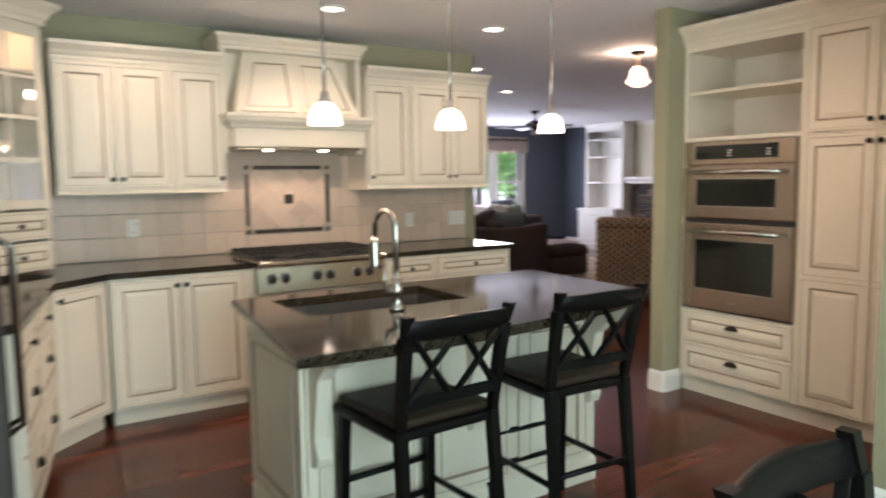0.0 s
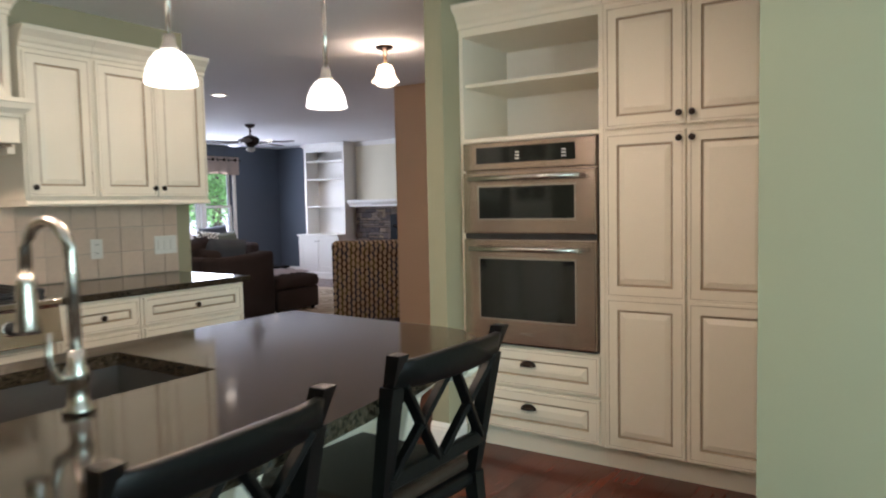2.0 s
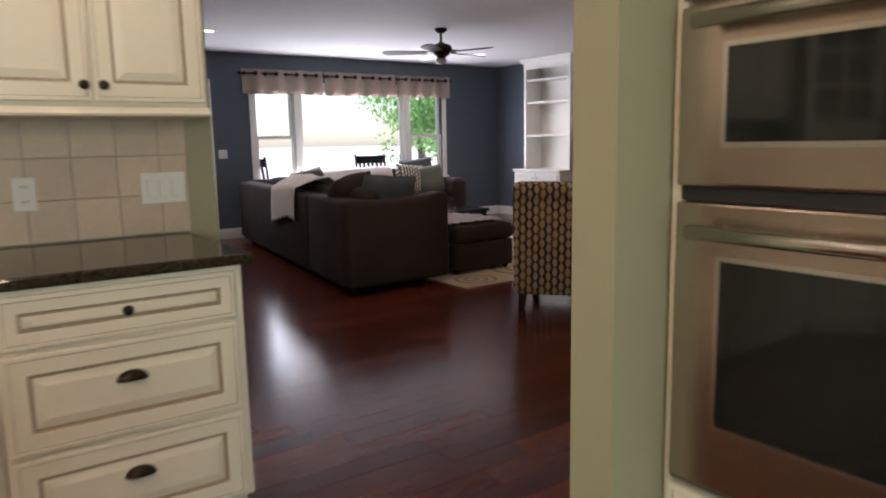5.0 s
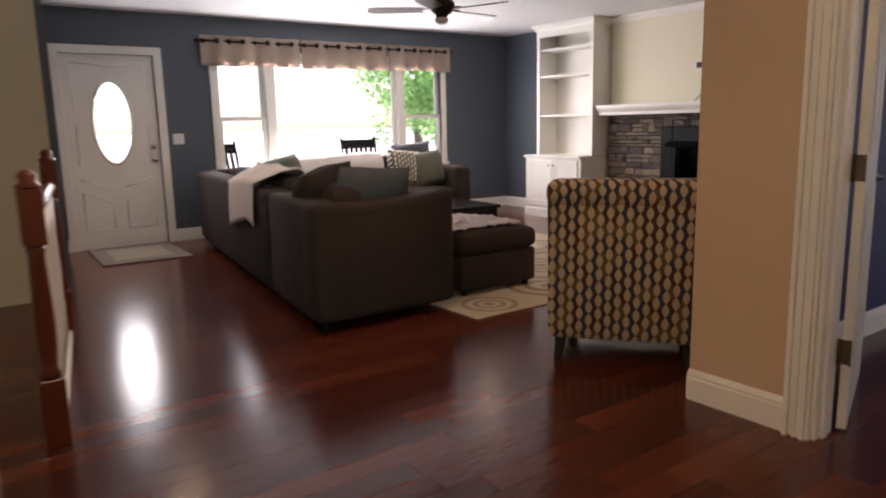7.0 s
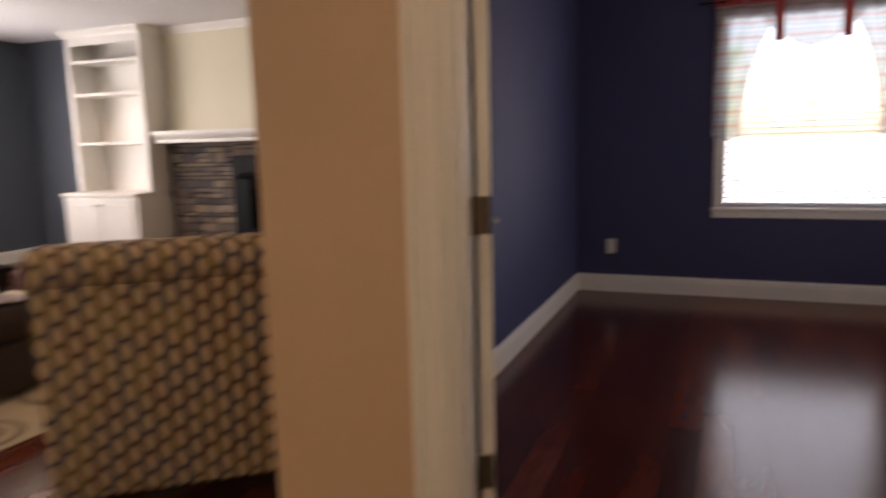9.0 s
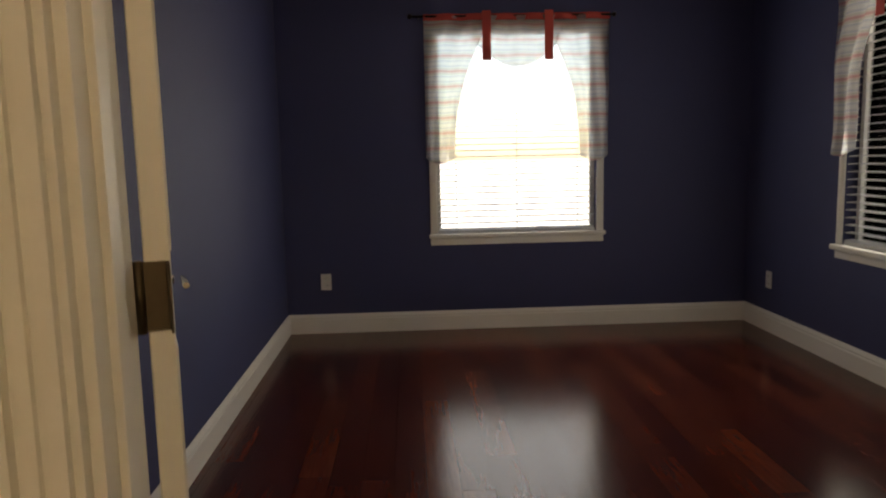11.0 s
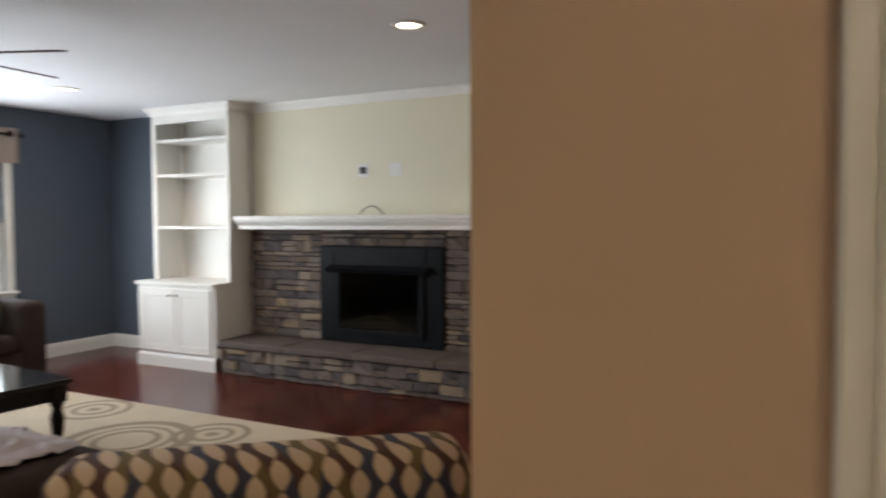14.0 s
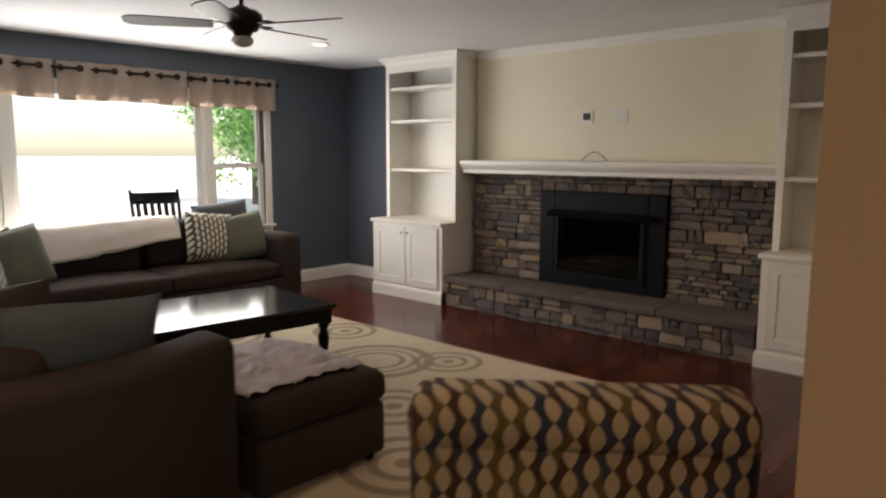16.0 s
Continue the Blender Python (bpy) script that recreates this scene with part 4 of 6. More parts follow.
# pendants, ceiling lamps
def pendant(m):
    t = thing("pendant_light", "frosted glass dome pendant on chrome stem over island", "pendant light", m, "pendants over the island")
    part("canopy", lathe([(0.06, CZ - 0.001), (0.055, CZ - 0.02), (0.012, CZ - 0.03), (0.0, CZ - 0.03)], 16), NICKEL, t)
    part("cable", tube([(0, 0, CZ - 0.03), (0, 0, 1.97)], 0.003, 6), NICKEL, t)
    part("stem", tube([(0, 0, 1.98), (0, 0, 1.77)], 0.007, 8), NICKEL, t)
    part("socket_cap", lathe([(0.0, 1.775), (0.014, 1.774), (0.016, 1.748), (0.024, 1.738), (0.024, 1.731), (0.0, 1.731)], 14), NICKEL, t)
    sh = part("shade", lathe([(0.016, 1.732), (0.033, 1.726), (0.048, 1.708), (0.059, 1.682), (0.065, 1.648), (0.0635, 1.647), (0.056, 1.682), (0.045, 1.706), (0.031, 1.723), (0.015, 1.729)], 24), SHADEGLASS, t, "glowing frosted glass dome shade")
    sh.visible_shadow = False
    return t


PEND = [(-0.52, 2.09), (0.07, 2.1), (0.645, 2.1)]
p0 = pendant(pose(*PEND[0], 0))
for x, y in PEND[1:]:
    copy_thing(p0, pose(x, y, 0))
for x, y in PEND:
    lamp("pendant_bulb", "POINT", Matrix.Translation((x, y, 1.675)), 4.6, WARM, 0.03)


def downlight(m):
    t = thing("recessed_light", "white recessed ceiling downlight, switched on", "ceiling light", m, "recessed ceiling lights")
    part("trim_ring", lathe([(0.095, 0.0), (0.095, -0.006), (0.07, -0.012), (0.062, -0.004), (0.062, 0.0)], 20), WHITE, t)
    part("bulb", lathe([(0.0, -0.012), (0.04, -0.01), (0.06, -0.003)], 16), BULB, t, "glowing lamp face")
    return t


# (1.25, 1.7) and (3.6, 9.6) are unseen, added to brighten ovens and front door
SPOTS = [(0.23, 3.67), (1.25, 1.7), (1.47, 3.66), (-0.9, 3.8), (2.42, 5.23), (3.78, 6.5), (7.2, 6.42), (7.58, 9.9), (3.6, 9.6)]
d0 = downlight(pose(*SPOTS[0], CZ - 0.001))
for x, y in SPOTS[1:]:
    copy_thing(d0, pose(x, y, CZ - 0.001))
for x, y in SPOTS:
    s = lamp("downlight_beam", "SPOT", look((x, y, CZ - 0.02), (x, y + 0.001, 0)), (11 if y > 3.6 else 17) if y < 5 else 17, WARM, 0.05)
    s.data.spot_size, s.data.spot_blend = radians(150), 0.8
t = thing("hall_light", "amber bell glass semi flush hall ceiling light", "ceiling light", pose(3.12, 3.8, 0))
part("canopy", lathe([(0.07, CZ - 0.001), (0.065, CZ - 0.02), (0.015, CZ - 0.035), (0.012, 2.36), (0.0, 2.36)], 18), BRONZE, t)
part("shade", lathe([(0.02, 2.37), (0.05, 2.36), (0.065, 2.33), (0.075, 2.28), (0.1, 2.245), (0.105, 2.24), (0.09, 2.235), (0.06, 2.21), (0.02, 2.2), (0.0, 2.2)], 24, pose(0, 0, 0)), BOWLGLASS, t, "glowing amber glass shade")
lamp("hall_bulb", "POINT", Matrix.Translation((3.12, 3.8, 2.42)), 7, WARM, 0.05)

# patio door behind the start
t = tagged(thing("door_patio", "white framed sliding glass patio door", "door"), "", "", "", "structure")
for x0, x1 in ((-2.0, -0.88), (-0.92, 0.2)):
    q = part("sash", join(cube(x0, x0 + 0.06, -3.08, -3.04, 0, 2.1), cube(x1 - 0.06, x1, -3.08, -3.04, 0, 2.1), cube(x0 + 0.06, x1 - 0.06, -3.08, -3.04, 0, 0.1), cube(x0 + 0.06, x1 - 0.06, -3.08, -3.04, 2.02, 2.1)), WHITE, t)
    p = part("pane", cube(x0 + 0.06, x1 - 0.06, -3.063, -3.057, 0.1, 2.02), PANE, q)
    p.visible_shadow = False

# ---- living room ----
def casing(t, x0, x1, z0, z1, w=0.09, d=0.018, sill=False):
    """Trim round an opening in a wall whose face is at y = 0 and faces -y."""
    for a, b in ((x0 - w, x0), (x1, x1 + w)):
        part("casing", join(cube(a, b, -d, 0, z0, z1 + w, bevel=0.003), cube(a + 0.025, a + 0.032, -d - 0.004, -d, z0, z1 + w), cube(b - 0.032, b - 0.025, -d - 0.004, -d, z0, z1 + w)), WHITE, t)
    part("casing", cube(x0, x1, -d, 0, z1, z1 + w, bevel=0.003), WHITE, t)
    if sill:
        part("window_sill", cube(x0 - w - 0.02, x1 + w + 0.02, -0.05, 0.0, z0 - 0.03, z0, bevel=0.005), WHITE, t)
        part("apron", cube(x0 - w, x1 + w, -0.016, 0, z0 - 0.1, z0 - 0.03, bevel=0.003), WHITE, t)


def sash(t, x0, x1, z0, z1, y, w=0.045):
    q = part("sash", join(cube(x0, x0 + w, y, y + 0.035, z0, z1), cube(x1 - w, x1, y, y + 0.035, z0, z1), cube(x0 + w, x1 - w, y, y + 0.035, z0, z0 + w), cube(x0 + w, x1 - w, y, y + 0.035, z1 - w, z1)), WHITE, t)
    p = part("pane", cube(x0 + w, x1 - w, y + 0.015, y + 0.019, z0 + w, z1 - w), PANE, q)
    p.visible_shadow = False


t = tagged(thing("window_1", "white triple window with wide picture pane", "window", pose(0, 11.27, 0)), "", "", "", "structure")
casing(t, WIN[0], WIN[1], WIN[2], WIN[3], 0.08, 0.018, True)
for x in (5.33, 7.19):
    part("mullion", cube(x - 0.05, x + 0.05, -0.012, 0.12, WIN[2], WIN[3], bevel=0.004), WHITE, t)
mid = 1.36
for x0, x1 in ((WIN[0], 5.28), (7.24, WIN[1])):
    sash(t, x0, x1, mid - 0.02, WIN[3], 0.075)
    sash(t, x0, x1, WIN[2], mid + 0.025, 0.035)
    part("sash_lock", cube((x0 + x1) / 2 - 0.025, (x0 + x1) / 2 + 0.025, 0.02, 0.05, mid + 0.025, mid + 0.04, bevel=0.004), NICKEL, t)
sash(t, 5.38, 7.14, WIN[2], WIN[3], 0.06, 0.05)

# valance on a rod
t = thing("curtain_rod", "dark bronze curtain rod over the wide window", "curtain rod", pose(0, 11.2, 2.23))
part("rod", tube([(4.5, 0, 0), (8.0, 0, 0)], 0.012, 8), BRONZE, t)
for x in (4.49, 8.01):
    part("finial", lathe([(0.0, -0.03), (0.018, -0.02), (0.02, 0.0), (0.012, 0.02), (0.0, 0.022)], 10, pose(x, 0, 0, 0, 90, 0)), BRONZE, t)
for x in (4.6, 5.7, 6.85, 7.92):
    part("bracket", tube([(x, 0, 0), (x, 0.068, -0.01)], 0.007, 6), BRONZE, t)
for k, (x0, x1) in enumerate(((4.52, 5.72), (5.75, 6.95), (6.97, 7.98))):
    waves = 4.0
    t = thing("valance", "beige linen grommet valance hanging from the rod", "valance", pose(0, 11.2, 0), "valances over the wide window")

    def cloth(u, v, x0=x0, x1=x1, k=k):
        return (x0 + (x1 - x0) * u, 0.028 * math.sin(u * waves * 2 * math.pi) * (0.9 + 0.3 * v) + 0.004 * math.sin(9 * u + k), 2.29 - (0.33 + 0.006 * math.sin(7 * u + k)) * v)

    part("cloth", grid_sheet(56, 8, cloth, 0.003), LINEN, t)
    for i in range(8):
        u = (i + 0.0) / 8 + 0.03
        x = x0 + (x1 - x0) * u
        part("grommet", lathe([(0.018, -0.006), (0.03, -0.005), (0.03, 0.005), (0.018, 0.006)], 14, pose(x, 0.028 * math.sin(u * waves * 2 * math.pi), 2.23, 0, 90, 75 if i % 2 else 105)), BRONZE, t)

# front door
t = tagged(thing("door_1", "white panelled front door with oval glass, closed", "door", pose(0, 11.27, 0)), "", "", "", "structure")
casing(t, DOOR[0], DOOR[1], 0.0, DOOR[3], 0.085)
bm = cube(DOOR[0] + 0.005, DOOR[1] - 0.005, 0.03, 0.075, 0.003, DOOR[3] - 0.005)
leaf = part("door_leaf", bm, WHITE, t)
cx, cz = 3.56, 1.34
n = 28
ov = [(cx + 0.2 * math.cos(2 * math.pi * i / n), cz + 0.44 * math.sin(2 * math.pi * i / n)) for i in range(n)]
cutter = part("oval_cut", prism(ov, -0.2, 0.3), WHITE, None, "", pose(0, 11.27, 0))
mod = leaf.modifiers.new("oval", "BOOLEAN")
mod.object, mod.operation, mod.solver = cutter, "DIFFERENCE", "EXACT"
dg = bpy.context.evaluated_depsgraph_get()
leafmesh = bpy.data.meshes.new_from_object(leaf.evaluated_get(dg))
leaf.modifiers.clear()
leaf.data = leafmesh
bpy.data.objects.remove(cutter)
part("oval_trim", tube([(x, 0.028, z) for x, z in ov + ov[:2]], 0.016, 8), WHITE, leaf)
p = part("pane", prism(ov, 0.05, 0.054), PANE, leaf)
p.visible_shadow = False


def bead(points, r=0.007):
    return tube([(x, 0.029, z) for x, z in points], r, 6)


for s in (-1, 1):
    x0, x1 = cx + s * 0.07, cx + s * 0.36
    part("moulding", bead([(x0, 0.2), (x1, 0.2), (x1, 0.62), (x1 - s * 0.09, 0.58), (x0 + s * 0.04, 0.5), (x0, 0.5), (x0, 0.2)]), WHITE, leaf)
    part("moulding", bead([(x1, 0.74), (x1 - s * 0.04, 0.75), (x1 - s * 0.14, 0.68), (x0, 0.66)]), WHITE, leaf)
    part("moulding", bead([(x1, 1.98 - 0.02), (x1, 1.5), (x1 - s * 0.02, 1.46)]), WHITE, leaf)
    part("moulding", bead([(x1, 0.9), (x1, 1.3), (x1 - s * 0.02, 1.34)]), WHITE, leaf)
part("moulding", bead([(cx - 0.36, 1.96), (cx, 1.93), (cx + 0.36, 1.96)]), WHITE, leaf)
for z, r in ((0.93, 0.03), (1.07, 0.022)):
    part("door_knob", lathe([(0.03, 0), (0.03, 0.006), (0.01, 0.01), (0.01, 0.03), (r, 0.038), (r, 0.055), (0.0, 0.062)], 14, pose(3.95, 0.03, z, 90)), NICKEL, leaf)
t = thing("door_mat", "worn grey brown woven mat before the front door", "door mat", pose(3.55, 10.66, 0.002, 0, 0, -2))
part("mat_surface", slab([(-0.4, -0.5), (0.42, -0.5), (0.42, 0.52), (-0.4, 0.52)], 0, 0.012, 0.004), MATGREY, t)
part("inlay", slab([(-0.26, -0.34), (0.28, -0.34), (0.28, 0.36), (-0.26, 0.36)], 0.012, 0.015), MATTAN, t, "paler worn centre")
plate("light_switch", "white double switch plate beside front door", pose(4.22, 11.268, 1.15), 0.12, 0.118, "switch", 2)
plate("outlet", "white outlet plate on slate blue wall", pose(9.048, 10.6, 0.42, 0, 0, -90))


# stair rail
def newel(m, h):
    t = thing("newel_post", "turned red brown wooden newel post", "newel post", m, "stair rail posts")
    part("base_block", cube(-0.045, 0.045, -0.045, 0.045, 0, 0.28, bevel=0.004), REDWOOD, t)
    part("shaft", lathe([(0.034, 0.28), (0.04, 0.3), (0.03, 0.32), (0.037, 0.4), (0.04, 0.5), (0.03, h - 0.32), (0.036, h - 0.3), (0.03, h - 0.28)], 14), REDWOOD, t)
    part("top_block", cube(-0.042, 0.042, -0.042, 0.042, h - 0.28, h - 0.06, bevel=0.004), REDWOOD, t)
    part("finial", lathe([(0.045, h - 0.06), (0.05, h - 0.05), (0.03, h - 0.035), (0.035, h - 0.01), (0.02, h + 0.01), (0.0, h + 0.014)], 14), REDWOOD, t)
    return t


newel(pose(2.22, 6.15, 0), 1.1)
newel(pose(2.5, 7.9, 0), 1.14)
ra, rb = Vector((2.225, 6.19, 0)), Vector((2.495, 7.86, 0))
t = thing("stair_railing", "red brown handrail with white painted balusters", "railing")
part("handrail", tube([(ra.x, ra.y, 0.93), (rb.x, rb.y, 0.93)], 0.03, 10), REDWOOD, t)
part("shoe_rail", cube(-0.03, 0.03, 0, (rb - ra).length, 0, 0.03), WHITE, t, "", pose(ra.x, ra.y, 0, 0, 0, math.degrees(math.atan2(-(rb.x - ra.x), rb.y - ra.y))))
for k in range(1, 15):
    c = ra.lerp(rb, k / 15)
    part("baluster", lathe([(0.014, 0.03), (0.014, 0.2), (0.018, 0.22), (0.011, 0.26), (0.015, 0.45), (0.009, 0.7), (0.013, 0.72), (0.013, 0.905)], 8, pose(c.x, c.y, 0)), WHITE, t)


# sofa
def soft(x0, x1, y0, y1, z0, z1, r=0.06, puff=0.0, seg=3):
    bm = cube(x0, x1, y0, y1, z0, z1, bevel=r, seg=seg)
    if puff:
        bmesh.ops.subdivide_edges(bm, edges=[e for e in bm.edges if e.calc_length() > 0.2], cuts=6, use_grid_fill=True)
        c = Vector(((x0 + x1) / 2, (y0 + y1) / 2, (z0 + z1) / 2))
        for v in bm.verts:
            u = abs(v.co.x - c.x) / (x1 - x0) * 2
            w = abs(v.co.y - c.y) / (y1 - y0) * 2
            if v.co.z > c.z:
                v.co.z += puff * max(0, 1 - u * u) * max(0, 1 - w * w)
            q = noise.noise(v.co * 5) * 0.008
            v.co += Vector((q, -q, q * 0.6))
    for f in bm.faces:
        f.smooth = True
    return bm


LONG = Matrix.Translation((3.78, 6.63, 0)) @ pose(0, 0, 0, 0, 0, -8) @ Matrix.Translation((-3.78, -6.63, 0))


def turned(bm):
    bm.transform(LONG)
    return bm


t = thing("sectional_sofa", "chocolate brown microfibre L shaped sectional sofa on wood floor", "sofa")
SX, SY = 3.78, 6.63
part("base", turned(soft(SX, SX + 0.85, SY + 0.2, 10.7, 0.05, 0.3, 0.02, 0, 2)), SOFA, t)
part("base", soft(SX + 1.4, 7.63, 10.08, 10.98, 0.05, 0.3, 0.02, 0, 2), SOFA, t)
bm = soft(SX, SX + 1.02, SY - 0.005, SY + 0.24, 0.06, 0.77, 0.05)
bmesh.ops.subdivide_edges(bm, edges=[e for e in bm.edges if abs(e.verts[0].co.x - e.verts[1].co.x) > 0.4], cuts=8, use_grid_fill=True)
for v in bm.verts:
    if v.co.z > 0.4:
        u = (v.co.x - SX) / 1.02
        v.co.z += 0.06 * u ** 3 + 0.03 * (1 - u) ** 3
for f in bm.faces:
    f.smooth = True
part("arm", bm, SOFA, t)
part("arm", soft(7.39, 7.65, 10.06, 10.985, 0.06, 0.72, 0.08), SOFA, t)
part("back", turned(soft(SX - 0.005, SX + 0.24, SY + 0.02, 7.75, 0.06, 0.79, 0.045)), SOFA, t)
part("back", turned(soft(SX - 0.005, SX + 0.24, 7.755, 10.85, 0.06, 0.79, 0.045)), SOFA, t)
part("back", soft(SX + 0.75, 7.45, 10.75, 11.0, 0.06, 0.8, 0.06), SOFA, t)
for y0, y1 in ((SY + 0.245, 7.95), (7.96, 9.04), (9.05, 10.1)):
    part("seat_cushion", turned(soft(SX + 0.24, SX + 0.94, y0, y1, 0.3, 0.45, 0.045, 0.03)), SOFA, t)
    part("back_cushion", turned(soft(SX + 0.2, SX + 0.42, y0 + 0.01, y1 - 0.01, 0.45, 0.86, 0.08, 0.02)), SOFA, t)
for x0, x1 in ((SX + 1.5, 6.28), (6.29, 7.385)):
    part("seat_cushion", soft(x0, x1, 10.06, 10.76, 0.3, 0.45, 0.045, 0.03), SOFA, t)
    part("back_cushion", soft(x0 + 0.01, x1 - 0.01, 10.56, 10.8, 0.45, 0.86, 0.08, 0.02), SOFA, t)
part("corner_cushion", soft(SX + 0.75, SX + 1.49, 10.06, 10.76, 0.3, 0.448, 0.045, 0.02), SOFA, t)
for x, y in ((SX + 0.07, SY + 0.07), (SX + 0.78, SY + 0.07), (SX + 0.4, 8.9), (SX + 0.68, 10.6), (7.56, 10.15), (7.56, 10.9), (5.9, 10.15)):
    part("foot", lathe([(0.022, 0), (0.03, 0.055)], 8, pose(x, y, 0)), EBONY, t)

t = thing("ottoman", "chocolate brown storage ottoman beside the sofa arm", "ottoman", pose(5.27, 7.38, 0.01))
part("base", soft(-0.36, 0.36, -0.42, 0.42, 0.04, 0.3, 0.025, 0, 2), SOFA, t)
part("top_cushion", soft(-0.375, 0.375, -0.435, 0.435, 0.3, 0.455, 0.055, 0.035), SOFA, t)
for x in (-0.3, 0.3):
    for y in (-0.36, 0.36):
        part("foot", lathe([(0.022, 0.002), (0.03, 0.045)], 8, pose(x, y, 0)), EBONY, t)


def crumple(u, v, amp, f=6.0, s=0.0):
    return amp * (noise.noise(Vector((u * f, v * f, s))) + 0.5 * noise.noise(Vector((u * f * 2.3, v * f * 2.3, s + 3))))


def blanket(u, v):
    x, y = -0.35 + 0.64 * u, -0.34 + 0.72 * v
    top = 0.462 + 0.035 * max(0, 1 - (x / 0.375) ** 2) * max(0, 1 - (y / 0.435) ** 2)
    return (5.27 + x + crumple(u, v, 0.02, 3, 8), 7.38 + y + crumple(u, v, 0.02, 3, 2), 0.01 + top + 0.006 + abs(crumple(u, v, 0.034, 7)) + abs(crumple(u, v, 0.012, 19, 4)))


tagged(part("folded_blanket", grid_sheet(44, 44, blanket, 0.004), LILAC), "crumpled pale lilac white blanket lying on the ottoman", "blanket")


def drape_path(path, x0, x1, axis, s):
    """A cloth laid over a sofa back: path holds (across, height)."""
    lens = [0]
    for a, b in zip(path, path[1:]):
        lens.append(lens[-1] + math.dist(a, b))

    def fn(u, v):
        d = v * lens[-1]
        i = max(k for k in range(len(path) - 1) if lens[k] <= d + 1e-9)
        f = (d - lens[i]) / (lens[i + 1] - lens[i])
        a = path[i][0] + f * (path[i + 1][0] - path[i][0])
        z = path[i][1] + f * (path[i + 1][1] - path[i][1]) + abs(crumple(u, v, 0.032, 5, s)) - 0.12 * math.sin(3.3 * u + s) * max(0, 0.5 - v)
        w = x0 + (x1 - x0) * u + crumple(u, v, 0.02, 2, s + 5)
        return (w, a, z) if axis == "x" else (a, w, z)

    return grid_sheet(44, 26, fn, 0.005)


tagged(part("throw_blanket", drape_path([(10.5, 0.66), (10.535, 0.8), (10.6, 0.895), (10.72, 0.905), (10.85, 0.87), (11.02, 0.83), (11.03, 0.7)], 5.25, 6.6, "x", 1), THROW), "cream white throw draped over the sofa back cushions", "blanket")
tagged(part("throw_blanket", drape_path([(3.74, 0.46), (3.745, 0.65), (3.76, 0.82), (3.85, 0.86), (4.0, 0.92), (4.15, 0.915), (4.24, 0.84), (4.25, 0.7)], 8.1, 9.0, "y", 4), THROW, None, "", LONG), "white throw draped over the long sofa back", "blanket")


def pillow(name, label, m, w, h, material, thick=0.09):
    def fn(u, v):
        a, b = 2 * u - 1, 2 * v - 1
        k = (1 - a ** 4) * (1 - b ** 4)
        pinch = 1 - 0.07 * (1 - abs(a * b)) * (abs(a) ** 3 + abs(b) ** 3) / 2
        return (w / 2 * a * pinch, thick * math.sqrt(max(k, 0)), h / 2 * b * pinch)

    bm = grid_sheet(14, 14, fn)
    back = grid_sheet(14, 14, lambda u, v: (lambda q: (q[0], -q[1], q[2]))(fn(u, v)))
    bm = join(bm, back)
    bmesh.ops.remove_doubles(bm, verts=bm.verts, dist=0.0005)
    bmesh.ops.recalc_face_normals(bm, faces=bm.faces)
    for v in bm.verts:
        v.co += Vector((0, 1, 0)) * noise.noise(v.co * 6 + Vector((w, h, thick)) * 20) * 0.012
    for f in bm.faces:
        f.smooth = True
    return tagged(part(name, bm, material, None, "", m), label, "pillow", "sofa pillows")


pillow("pillow", "slate grey square pillow against the sofa arm", pose(4.38, 7.02, 0.735, 14, 4, 4), 0.58, 0.5, BLUECLOTH, 0.1)
pillow("pillow", "brown pillow slumped at the sofa corner", pose(4.16, 7.32, 0.76, 22, -8, 28), 0.54, 0.46, SOFA, 0.12)
pillow("pillow", "brown pillow lying on the sofa seat", pose(4.5, 7.4, 0.6, 40, 4, 15), 0.5, 0.4, SOFA, 0.1)
pillow("pillow", "olive grey pillow leaning in the sofa corner", LONG @ pose(4.62, 10.3, 0.7, -14, -10, 25), 0.5, 0.48, GREENCLOTH, 0.1)
pillow("pillow", "cream and dark trellis patterned pillow in corner", LONG @ pose(4.35, 9.9, 0.68, -16, 8, 58), 0.46, 0.46, TRELLIS, 0.09)
pillow("pillow", "cream and dark trellis patterned pillow on sofa", pose(6.88, 10.48, 0.7, -14, 6, 0), 0.5, 0.48, TRELLIS, 0.1)
pillow("pillow", "olive grey pillow leaning on the sofa arm", pose(7.2, 10.44, 0.68, -14, -8, -6), 0.5, 0.46, GREENCLOTH, 0.1)
pillow("pillow", "slate blue pillow behind the trellis pillow", pose(7.1, 10.62, 0.8, -10, -4, 0), 0.6, 0.44, BLUECLOTH, 0.08)

# the whole group as placed in the room
SHIFT = Matrix.Translation((-0.06, 0.17, 0))
for ob in list(scene.collection.objects):
    if ob.parent is None and ob.name.split(".")[0] in ("sectional_sofa", "throw_blanket", "pillow"):
        ob.matrix_basis = SHIFT @ ob.matrix_basis

# rug and coffee table
t = thing("area_rug", "cream area rug with taupe ring medallions", "rug", pose(0, 0, 0.002))
RX0, RX1, RY0, RY1 = 4.66, 7.4, 6.47, 9.95
part("rug_field", slab([(RX0, RY0), (RX1, RY0), (RX1, RY1), (RX0, RY1)], 0, 0.01, 0.003), RUG, t)


